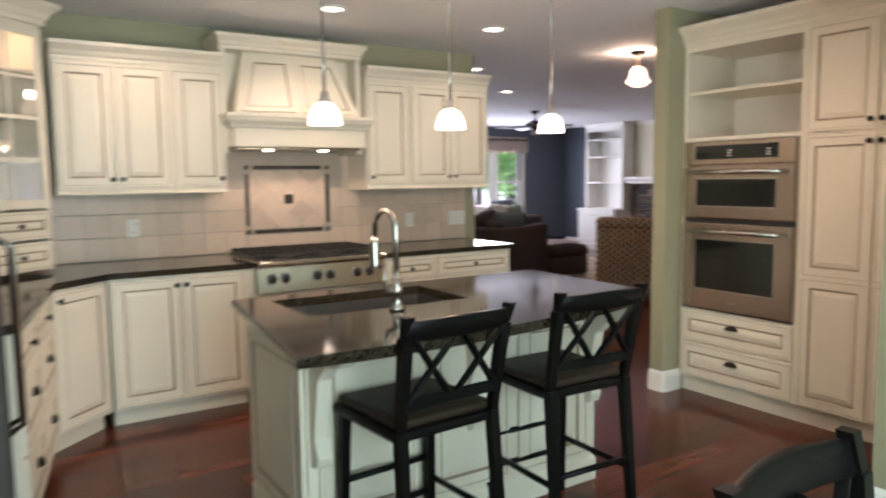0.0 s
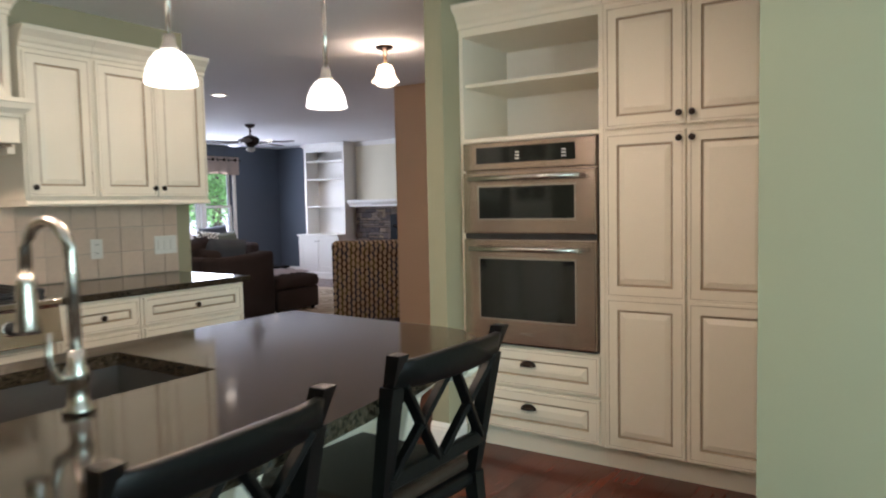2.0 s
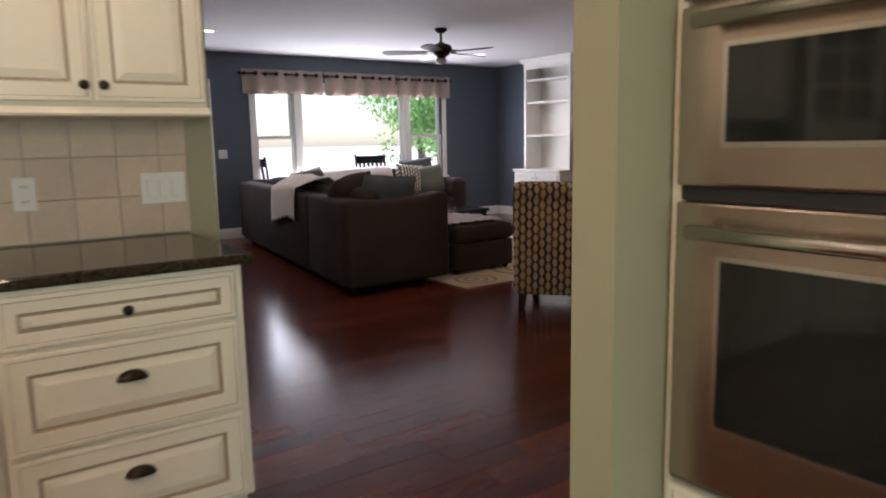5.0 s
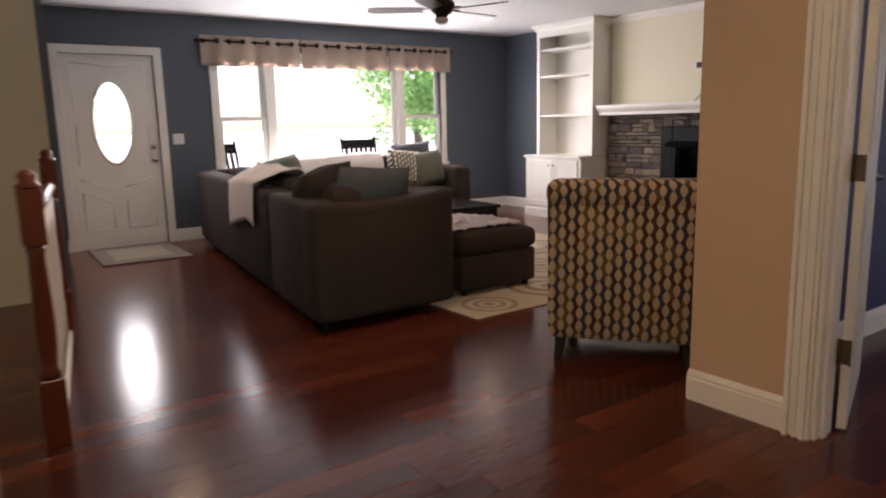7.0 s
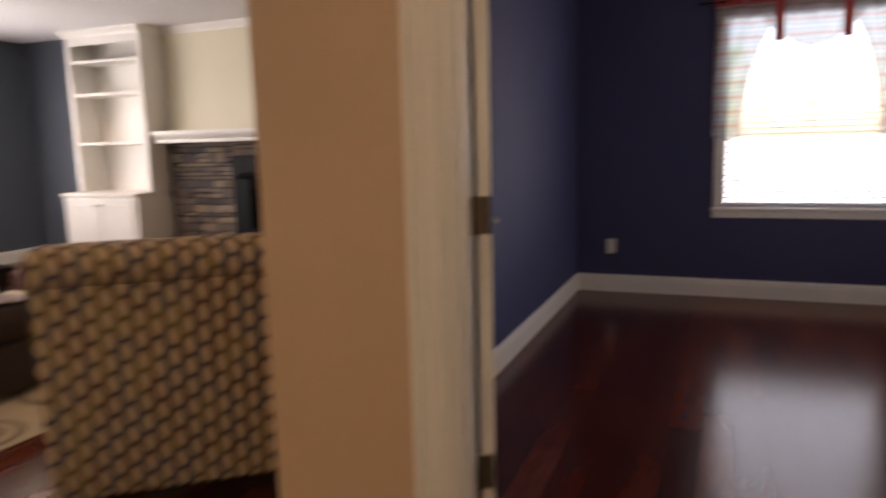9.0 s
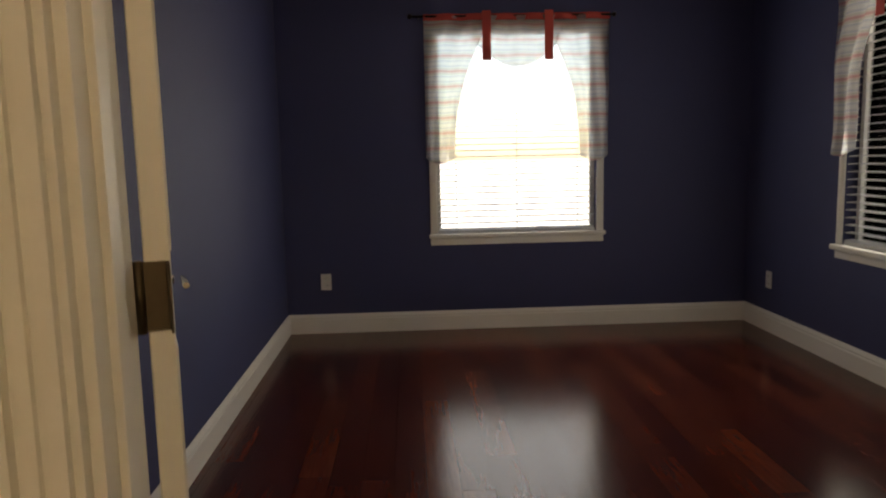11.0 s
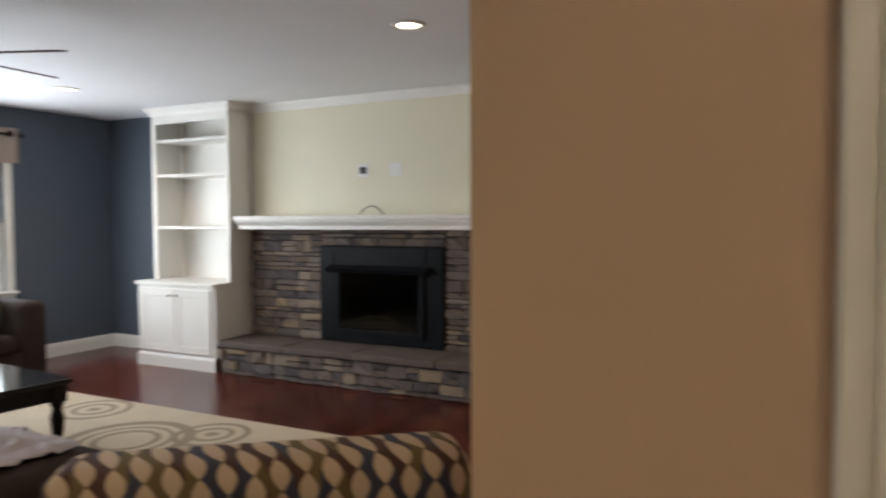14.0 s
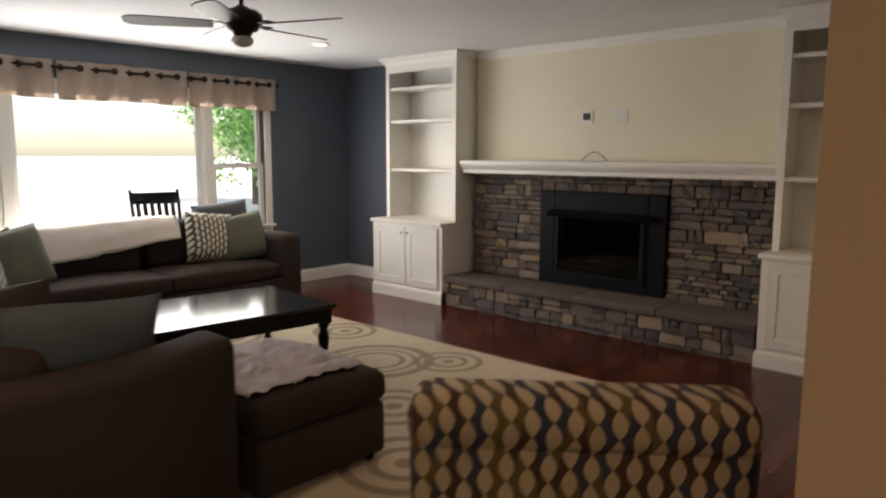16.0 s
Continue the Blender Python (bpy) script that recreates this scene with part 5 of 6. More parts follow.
def annulus(cx, cy, r0, r1, z):
    bm = bmesh.new()
    n = 40
    pts = []
    for i in range(n + 1):
        c, s = math.cos(2 * math.pi * i / n), math.sin(2 * math.pi * i / n)
        a, b = (min(max(cx + r * c, RX0 + 0.01), RX1 - 0.01) for r in (r0, r1))
        d, e = (min(max(cy + r * s, RY0 + 0.01), RY1 - 0.01) for r in (r0, r1))
        pts.append((bm.verts.new((a, d, z)), bm.verts.new((b, e, z))))
    for (a, b), (c, d) in zip(pts, pts[1:]):
        try:
            bm.faces.new((a, b, d, c))
        except ValueError:
            pass
    bmesh.ops.dissolve_degenerate(bm, edges=bm.edges, dist=1e-4)
    return bm


rings = [(7.05, 7.82, 0.25), (6.72, 8.22, 0.42), (7.12, 9.05, 0.27), (6.15, 7.45, 0.3), (5.65, 6.84, 0.33), (4.95, 6.7, 0.2), (6.3, 9.6, 0.32), (5.4, 9.7, 0.24), (6.6, 6.82, 0.25)]
for k, (cx, cy, r) in enumerate(rings):
    bm = annulus(cx, cy, r * 0.82, r, 0.0112 + 0.0004 * k)
    for q0, q1 in ((0.62, 0.7), (0.4, 0.5)) if r > 0.35 else ((0.42, 0.58), (0.0, 0.18)):
        bm = join(bm, annulus(cx, cy, r * q0, r * q1, 0.0112 + 0.0004 * k))
    part("ring_medallion", bm, RUGDARK, t, "taupe ring medallion")

t = thing("coffee_table", "black stained wooden coffee table with turned legs", "coffee table", pose(5.87, 8.87, 0.014, 0, 0, -5))
part("tabletop", cube(-0.64, 0.64, -0.47, 0.47, 0.405, 0.44, bevel=0.01, seg=2), mat("black_gloss_wood", (0.01, 0.009, 0.009), 0.13, spec=0.22, vary=0.2, scale=4, fine=40, bump=0.02, stretch=(3, 0.3, 1)), t)
part("apron", join(cube(-0.59, 0.59, -0.43, -0.41, 0.31, 0.405), cube(-0.59, 0.59, 0.41, 0.43, 0.31, 0.405), cube(-0.6, -0.58, -0.41, 0.41, 0.31, 0.405), cube(0.58, 0.6, -0.41, 0.41, 0.31, 0.405)), EBONY, t)
for x in (-0.57, 0.57):
    for y in (-0.4, 0.4):
        part("leg", join(lathe([(0.025, 0), (0.034, 0.03), (0.022, 0.06), (0.034, 0.13), (0.042, 0.2), (0.026, 0.26), (0.04, 0.28), (0.04, 0.3)], 14, pose(x, y, 0)), cube(x - 0.042, x + 0.042, y - 0.042, y + 0.042, 0.3, 0.405)), EBONY, t)

# patterned armchair
ca, cb = Vector((4.455, 5.62, 0)), Vector((4.925, 5.01, 0))
mid = (ca + cb) / 2
ang = math.degrees(math.atan2(cb.y - ca.y, cb.x - ca.x))
t = thing("armchair", "armchair in mustard oval weave with dark tapered legs", "armchair", pose(mid.x, mid.y, 0, 0, 0, ang))
hw = 0.392


def back_shape():
    bm = cube(-hw, hw, 0.0, 0.17, 0.115, 0.885, bevel=0.035, seg=3)
    for v in bm.verts:
        v.co.y += 0.12 * (0.86 - v.co.z) * 0.4
    for f in bm.faces:
        f.smooth = True
    return bm


part("back", back_shape(), OVALS, t)
bm = soft(-hw - 0.005, hw + 0.005, -0.02, 0.17, 0.825, 0.96, 0.05)
for v in bm.verts:
    v.co.z += 0.006 * math.cos(v.co.x / hw * math.pi * 0.5) - 0.004
part("top_roll", bm, OVALS, t)
part("seat_base", soft(-hw + 0.02, hw - 0.02, 0.1, 0.74, 0.13, 0.34, 0.03), OVALS, t)
part("seat_cushion", soft(-hw + 0.1, hw - 0.1, 0.17, 0.76, 0.34, 0.47, 0.045, 0.03), OVALS, t)
for s in (-1, 1):
    part("arm", soft(min(s * hw, s * (hw - 0.12)), max(s * hw, s * (hw - 0.12)), 0.1, 0.72, 0.13, 0.62, 0.045), OVALS, t)
    part("wing", soft(min(s * (hw + 0.01), s * (hw - 0.09)), max(s * (hw + 0.01), s * (hw - 0.09)), 0.08, 0.28, 0.55, 0.8, 0.04), OVALS, t)
    for y, lean in ((0.1, -0.05), (0.68, 0.02)):
        part("leg", leg((s * (hw - 0.06), y + lean, 0), (s * (hw - 0.07), y, 0.15), 0.03), EBONY, t)
    part("welt", tube([(s * (hw - 0.01), 0.085, 0.13), (s * (hw - 0.01), 0.03, 0.55), (s * (hw - 0.01), 0.0, 0.85)], 0.006, 6), OVALS, t)

# ceiling fan
def ceiling_fan(m, label, bowl_lit=False, drop=0.32, turn=18):
    t = thing("ceiling_fan", label, "ceiling fan", m)
    z = CZ
    part("canopy", lathe([(0.07, z - 0.001), (0.065, z - 0.03), (0.03, z - 0.055), (0.014, z - 0.06), (0.0, z - 0.06)], 18), BRONZE, t)
    part("downrod", tube([(0, 0, z - 0.05), (0, 0, z - drop + 0.09)], 0.013, 8), BRONZE, t)
    h = z - drop
    part("motor", lathe([(0.0, h + 0.1), (0.03, h + 0.1), (0.05, h + 0.085), (0.09, h + 0.075), (0.12, h + 0.05), (0.125, h + 0.01), (0.1, h - 0.02), (0.09, h - 0.04), (0.06, h - 0.05), (0.05, h - 0.075), (0.0, h - 0.075)], 24), BRONZE, t)
    part("light_bowl", lathe([(0.05, h - 0.075), (0.062, h - 0.085), (0.065, h - 0.105), (0.05, h - 0.125), (0.02, h - 0.136), (0.0, h - 0.138)] if not bowl_lit else [(0.05, h - 0.075), (0.13, h - 0.09), (0.14, h - 0.11), (0.1, h - 0.15), (0.03, h - 0.17), (0.0, h - 0.172)], 20), BOWLGLASS if bowl_lit else FROST, t)
    for k in range(5):
        m2 = pose(0, 0, h + 0.0, 0, 0, 72 * k + turn)
        arm = part("blade_bracket", prism([(0.08, -0.012), (0.17, -0.03), (0.2, -0.03), (0.2, 0.03), (0.17, 0.03), (0.08, 0.012)], -0.004, 0.004, pose(0, 0, 0, 90)), BRONZE, t, "", m2)
        part("blade", prism([(0.16, -0.05), (0.3, -0.062), (0.55, -0.07), (0.62, -0.062), (0.65, -0.03), (0.65, 0.03), (0.62, 0.062), (0.55, 0.07), (0.3, 0.062), (0.16, 0.05)], -0.004, 0.004, pose(0, 0, -0.008, 90 + 12), 0.0015), FANWOOD, arm, "dark walnut fan blade")
    return t


ceiling_fan(pose(5.75, 8.3, 0), "dark bronze ceiling fan with walnut blades", drop=0.25, turn=4)

# ---- fireplace wall ----
FX = 8.95
t = thing("fireplace", "stacked ledge stone fireplace with raised stone hearth", "fireplace")
part("backing", cube(FX, 9.048, 6.17, 9.15, 0.3, 1.32), MORTAR, t)
part("hearth_core", cube(8.53, 9.048, 6.17, 9.17, 0.0, 0.24), MORTAR, t)
slabs = [6.17, 6.93, 7.72, 8.42, 9.175]
for a, b in zip(slabs, slabs[1:]):
    bm = cube(8.475, 9.0, a + 0.004, b - 0.004, 0.24, 0.3, bevel=0.012, seg=2)
    for v in bm.verts:
        v.co += Vector((0.012, 0.004, 0.004)) * noise.noise(v.co * 9)
    part("hearth_slab", bm, SLAB, t, "rough brown stone hearth slab")

# insert and surround
IY0, IY1 = 7.06, 8.31
s = thing("gas_insert", "black metal gas fireplace insert with glass front", "fireplace insert")
for a, b, z0, z1 in ((IY0, IY0 + 0.16, 0.31, 1.16), (IY1 - 0.16, IY1, 0.31, 1.16), (IY0 + 0.16, IY1 - 0.16, 0.99, 1.16), (IY0 + 0.16, IY1 - 0.16, 0.31, 0.4)):
    part("surround_panel", cube(8.885, 8.94, a, b, z0, z1, bevel=0.006), FIREBOX, s)
part("firebox", cube(8.925, 8.946, IY0 + 0.16, IY1 - 0.16, 0.4, 0.99), IRON, s)
part("canopy", prism([(8.83, 0.93), (8.8, 0.965), (8.885, 0.995), (8.885, 0.93)], -(IY1 - 0.12), -(IY0 + 0.12), Matrix.Diagonal((1, -1, 1, 1))), FIREBOX, s)
part("inner_frame", join(cube(8.86, 8.89, IY0 + 0.18, IY0 + 0.22, 0.39, 0.93), cube(8.86, 8.89, IY1 - 0.22, IY1 - 0.18, 0.39, 0.93), cube(8.86, 8.89, IY0 + 0.22, IY1 - 0.22, 0.39, 0.43)), FIREBOX, s)
part("glass_front", cube(8.868, 8.871, IY0 + 0.22, IY1 - 0.22, 0.43, 0.93), SMOKED, s)
for k, (y, z, a) in enumerate(((7.55, 0.47, 20), (7.8, 0.46, -14), (7.68, 0.52, 35))):
    bm = tube([(8.9, y - 0.13, z), (8.895, y, z + 0.02), (8.9, y + 0.13, z + 0.01)], [0.018, 0.022, 0.016], 8)
    part("ceramic_log", bm, LOG, s)

# stones laid in courses
rng = random.Random(7)
STONES = []
for k in range(6):
    bm = cube(-0.5, 0.5, -0.5, 0.5, -0.5, 0.5)
    bmesh.ops.subdivide_edges(bm, edges=bm.edges, cuts=1, use_grid_fill=True)
    for v in bm.verts:
        q = Vector((rng.uniform(-1, 1), rng.uniform(-1, 1), rng.uniform(-1, 1)))
        f = Vector((0.2, 0.045, 0.09))
        v.co += Vector((q.x * f.x * (v.co.x < 0), q.y * f.y, q.z * f.z))
        if abs(v.co.y) > 0.4 and abs(v.co.z) > 0.4:
            v.co.y *= 0.96
            v.co.z *= 0.95
            v.co.x = max(v.co.x, -0.42)
    me = bpy.data.meshes.new("stone")
    bm.to_mesh(me)
    bm.free()
    me.materials.append(STONE)
    STONES.append(me)


def courses(parent, x, y0, y1, z0, z1, keep=None):
    """Ledge stones on a face at x that faces -x."""
    z = z0
    while z < z1 - 0.02:
        h = min(rng.choice((0.04, 0.055, 0.07, 0.085, 0.105)), z1 - z)
        if z1 - z - h < 0.03:
            h = z1 - z
        y = y0
        while y < y1 - 0.01:
            w = rng.choice((0.07, 0.1, 0.13, 0.17, 0.25)) * rng.uniform(0.85, 1.15)
            if y1 - y - w < 0.07:
                w = y1 - y
            tall = [(z, h)]
            if h > 0.085 and rng.random() < 0.35:
                tall = [(z, h * 0.48), (z + h * 0.5, h * 0.5)]
            for zz, hh in tall:
                cy, cz2 = y + w / 2, zz + hh / 2
                if keep is None or keep(cy, cz2):
                    ob = new("stone", rng.choice(STONES))
                    ob.parent = parent
                    d = rng.uniform(0.045, 0.095)
                    ob.matrix_basis = pose(x, cy, cz2, rng.uniform(-1.2, 1.2), 0, 0) @ Matrix.Diagonal((d, w - 0.012, hh - 0.011, 1))
            y += w
        z += h


courses(t, 8.53, 6.18, 9.165, 0.0, 0.235)
courses(t, FX, 6.18, IY0 - 0.005, 0.3, 1.31)
courses(t, FX, IY1 + 0.005, 9.14, 0.3, 1.31)
courses(t, FX, IY0, IY1, 1.165, 1.31)
m = thing("mantel_shelf", "cream painted mantel shelf with moulded edge", "mantel")
part("shelf", mould(bmesh.new(), 0, 2.98, 0, 0.3, [(0.0, 1.31), (0.012, 1.312), (0.012, 1.345), (0.03, 1.36), (0.05, 1.385), (0.05, 1.395), (0.065, 1.4), (0.065, 1.432), (0.0, 1.434)], 0, 0), WHITE, m, "", pose(8.76, 9.148, 0, 0, 0, -90))
setting("wall_mantel", cube(8.97, 9.048, 6.17, 9.145, 1.436, CZ - 0.01), BUFF, "pale cream chimney breast wall above the mantel", "wall")
cr = setting("trim", mould(bmesh.new(), 0, 2.97, 0, 0.04, [(0.0, 2.42), (0.01, 2.422), (0.014, 2.44), (0.04, 2.475), (0.044, 2.495), (0.0, 2.497)], 0, 0), WHITE, "white crown moulding above the chimney breast", "trim", pose(8.968, 9.143, 0, 0, 0, -90))
for y, dark in ((7.88, True), (7.55, False)):
    q = thing("wall_jack", "white media wall plate above the mantel", "wall plate", pose(8.968, y, 1.83, 0, 0, -90))
    part("cover", cube(-0.058, 0.058, -0.006, 0, -0.058, 0.058, bevel=0.002), PLASTIC, q)
    part("opening", cube(-0.04, 0.035, -0.0075, -0.006, -0.03, 0.03), DARKSLOT if dark else PLASTIC, q)
q = thing("loose_cable", "thin white cable loop lying on the mantel", "cable", pose(8.9, 7.76, 1.436))
part("wire", tube([(0, 0.13 - 0.26 * i / 12, 0.004 + 0.075 * math.sin(math.pi * i / 12)) for i in range(13)], 0.004, 6), MORTAR, q)


# built in bookcases
def bookcase(y_left, w, label):
    t = thing("bookcase", label, "bookcase", pose(8.48, y_left, 0, 0, 0, -90), "bookcases beside the fireplace")
    part("base_body", cube(0, w, 0.0, 0.565, 0.0, 0.78), WHITE, t)
    part("plinth", mould(bmesh.new(), 0, w, 0, 0.56, [(0.014, 0.0), (0.014, 0.1), (0.008, 0.115), (0.0, 0.125)], 1, 0), WHITE, t)
    part("base_top", cube(-0.02, w + (0.0), -0.03, 0.565, 0.78, 0.815, bevel=0.006), WHITE, t)
    for x, hx in ((0.05, 0.41), (w / 2 + 0.005, 0.04)):
        d = part("door", panel_front(w / 2 - 0.055, 0.6, 0.018, 0.065, False), [WHITE, WHITE], t, "", pose(x, 0, 0.15))
        part("knob", lathe([(0.006, 0), (0.006, 0.012), (0.013, 0.017), (0.012, 0.024), (0.0, 0.027)], 10, pose(hx, -0.018, 0.54, 90)), NICKEL, d)
    for x in (0.0, w - 0.03):
        part("side_panel", cube(x, x + 0.03, 0.22, 0.565, 0.815, 2.42), WHITE, t)
    part("back_panel", cube(0.03, w - 0.03, 0.545, 0.563, 0.815, 2.42), WHITE, t)
    part("face_frame", join(cube(0, 0.05, 0.2, 0.222, 0.815, 2.42), cube(w - 0.05, w, 0.2, 0.222, 0.815, 2.42), cube(0.05, w - 0.05, 0.2, 0.222, 2.34, 2.42)), WHITE, t)
    for z in (1.31, 1.82, 2.16):
        part("shelf", cube(0.03, w - 0.03, 0.222, 0.545, z, z + 0.03, bevel=0.003), WHITE, t)
    part("crown_moulding", mould(bmesh.new(), 0, w, 0.2, 0.565, [(0, 2.42), (0.012, 2.42), (0.02, 2.44), (0.05, 2.475), (0.055, 2.495), (0.0, 2.497)]), WHITE, t)
    return t


bookcase(10.185, 1.0, "white built in bookcase with empty shelves and cupboard")
bookcase(6.165, 1.0, "white built in bookcase with empty shelves and panelled cupboard")

# ---- study ----
t = tagged(thing("door_study", "white panelled study door standing open", "door", pose(4.742, 4.276, 0, 0, 0, 20.5)), "", "", "", "structure")
part("door_leaf", cube(0.004, 0.8, -0.036, 0.0, 0.012, 2.03, bevel=0.002), WHITE, t)
for z0, z1 in ((0.2, 0.95), (1.1, 1.88)):
    for x0, x1 in ((0.11, 0.37), (0.43, 0.69)):
        part("panel", panel_front(x1 - x0, z1 - z0, 0.006, 0.03), [WHITE, WHITE], t, "", pose(x0, -0.036, z0))
for side, y in ((1, -0.036), (-1, 0.0)):
    q = part("door_knob", lathe([(0.03, 0), (0.03, 0.006), (0.011, 0.01), (0.011, 0.028), (0.0, 0.03)], 14, pose(0.735, y, 0.96, 90 * side)), NICKEL, t)
    part("lever", tube([(0.735, y - side * 0.045, 0.96), (0.735, y - side * 0.05, 0.96), (0.63, y - side * 0.05, 0.96)], 0.008, 8), NICKEL, q)
for z in (0.33, 1.05, 1.8):
    part("hinge", join(cube(-0.03, 0.0038, -0.034, -0.03, z - 0.05, z + 0.05, bevel=0.001), cube(0.0005, 0.0038, -0.03, 0.002, z - 0.05, z + 0.05), tube([(-0.002, 0.008, z - 0.052), (-0.002, 0.008, z + 0.052)], 0.007, 8)), BRASSY, t, "antique brass hinge")
t = tagged(thing("door_frame", "white moulded study doorway casing and jamb", "door frame"), "", "", "", "structure")
for a, b in ((3.01, 3.11), (4.3, 4.4)):
    part("casing", join(cube(4.568, 4.589, a, b, 0, 2.06), cube(4.554, 4.568, a + 0.012, a + 0.03, 0, 2.06), cube(4.557, 4.568, a + 0.048, a + 0.06, 0, 2.06), cube(4.55, 4.568, a + 0.078, a + 0.096, 0, 2.06)), WHITE, t)
    part("casing", cube(4.722, 4.738, a, b, 0, 2.06), WHITE, t)
part("casing", join(cube(4.568, 4.589, 3.01, 4.4, 2.06, 2.16), cube(4.561, 4.568, 3.01, 4.4, 2.09, 2.11)), WHITE, t)
part("casing", cube(4.722, 4.738, 3.01, 4.4, 2.06, 2.16), WHITE, t)
for a, b in ((3.11, 3.126), (4.284, 4.3)):
    part("jamb", cube(4.589, 4.722, a, b, 0, 2.06), WHITE, t)
part("jamb", cube(4.589, 4.722, 3.126, 4.284, 2.044, 2.06), WHITE, t)
part("door_stop", join(cube(4.63, 4.665, 4.272, 4.284, 0, 2.044), cube(4.63, 4.665, 3.126, 3.138, 0, 2.044)), WHITE, t)
plate("outlet", "white outlet plate on navy study wall", pose(8.778, 4.51, 0.375, 0, 0, -90))
plate("outlet", "white outlet plate on navy study side wall", pose(8.43, 1.432, 0.36, 0, 0, 180))


def study_window(name, m, w, label):
    """A window on a wall face at y = 0 that faces -y, x from 0 to w."""
    t = tagged(thing(name, label, "window", m), "", "", "", "structure")
    z0, z1 = 0.7, 2.14
    casing(t, 0, w, z0, z1, 0.05, 0.014)
    part("window_sill", cube(-0.06, w + 0.06, -0.045, 0.05, z0 - 0.03, z0, bevel=0.004), WHITE, t)
    part("apron", cube(-0.05, w + 0.05, -0.014, 0, z0 - 0.08, z0 - 0.03), WHITE, t)
    sash(t, 0, w, z0, z1, 0.07, 0.03)
    b = thing("window_blind", "white open horizontal slat blind", "blind", m, "study window blinds")
    part("head_rail", cube(0.01, w - 0.01, 0.0, 0.04, z1 - 0.05, z1), BLIND, b)
    z = z0 + 0.03
    while z < z1 - 0.06:
        part("slat", cube(0.012, w - 0.012, -0.024, 0.024, -0.0011, 0.0011), BLIND, b, "", pose(0, 0.0225, z, 6))
        z += 0.043
    part("bottom_rail", cube(0.01, w - 0.01, 0.0, 0.045, z0 + 0.002, z0 + 0.022), BLIND, b)
    for x in (0.14, w / 2, w - 0.14):
        part("cord", tube([(x, -0.002, z0 + 0.02), (x, -0.002, z1 - 0.04)], 0.0018, 4), BLIND, b)
    c = thing("curtain", "sheer plaid tie up curtain with red ribbon tabs", "curtain", m, "study curtains")
    part("rod", tube([(-0.16, -0.07, 2.2), (w + 0.1, -0.07, 2.2)], 0.008, 8), BRONZE, c)
    for x in (-0.16, w + 0.1):
        part("finial", lathe([(0.0, -0.02), (0.016, -0.01), (0.016, 0.008), (0.0, 0.018)], 10, pose(x, -0.07, 2.2, 0, 90)), BRONZE, c)
    for x in (-0.1, w + 0.05):
        part("bracket", tube([(x, -0.07, 2.2), (x, 0, 2.2)], 0.005, 6), BRONZE, c)

    def side(u, v, s):
        wide = 0.2 + 0.28 * (1 - v) ** 2.2
        x = -0.07 + wide * u
        x = x if s < 0 else w - x
        return (x, -0.062 + 0.02 * math.sin(u * 12 + 2 * v) + 0.01 * math.sin(v * 9), 2.2 - 0.96 * v - 0.04 * math.sin(u * 3.1) * v)

    for s in (-1, 1):
        part("side_panel", grid_sheet(24, 18, lambda u, v, s=s: side(u, v, s), 0.002), PLAID, c)
    part("swag", grid_sheet(30, 10, lambda u, v: (0.26 + (w - 0.52) * u, -0.066 + 0.018 * math.sin(u * 20) + 0.012 * math.sin(v * 7), 2.2 - (0.14 + 0.2 * (1 - abs(2 * ((u * 1.0) % 1) - 1) ** 2) * 1.0) * v), 0.002), PLAID, c)
    part("red_band", grid_sheet(40, 3, lambda u, v: (-0.07 + (w + 0.14) * u, -0.078 + 0.012 * math.sin(u * 40), 2.215 - 0.045 * v), 0.002), REDCLOTH, c, "red ribbon heading band")
    for x in (0.36, w - 0.36):
        part("ribbon_tab", slab([(x - 0.03, -0.1), (x + 0.03, -0.1), (x + 0.03, -0.094), (x - 0.03, -0.094)], 1.9, 2.23), REDCLOTH, c, "red ribbon tab")
    return t


study_window("window_2", pose(8.78, 3.7, 0, 0, 0, -90), 1.15, "white study window with open blinds")
study_window("window_3", pose(7.63, 1.43, 0, 0, 0, 180), 1.15, "white study side window with open blinds")
ceiling_fan(pose(6.62, 3.2, -0.06), "dark ceiling fan with lit glass bowl", True, 0.27, 30)
lamp("study_bulb", "POINT", Matrix.Translation((6.6, 3.2, 1.98)), 2.2, WARM, 0.06)

# ---- outside ----
t = setting("porch", cube(1.5, 10.5, 11.42, 14.2, -0.36, -0.08), CONCRETE, "pale concrete front porch floor", "porch")


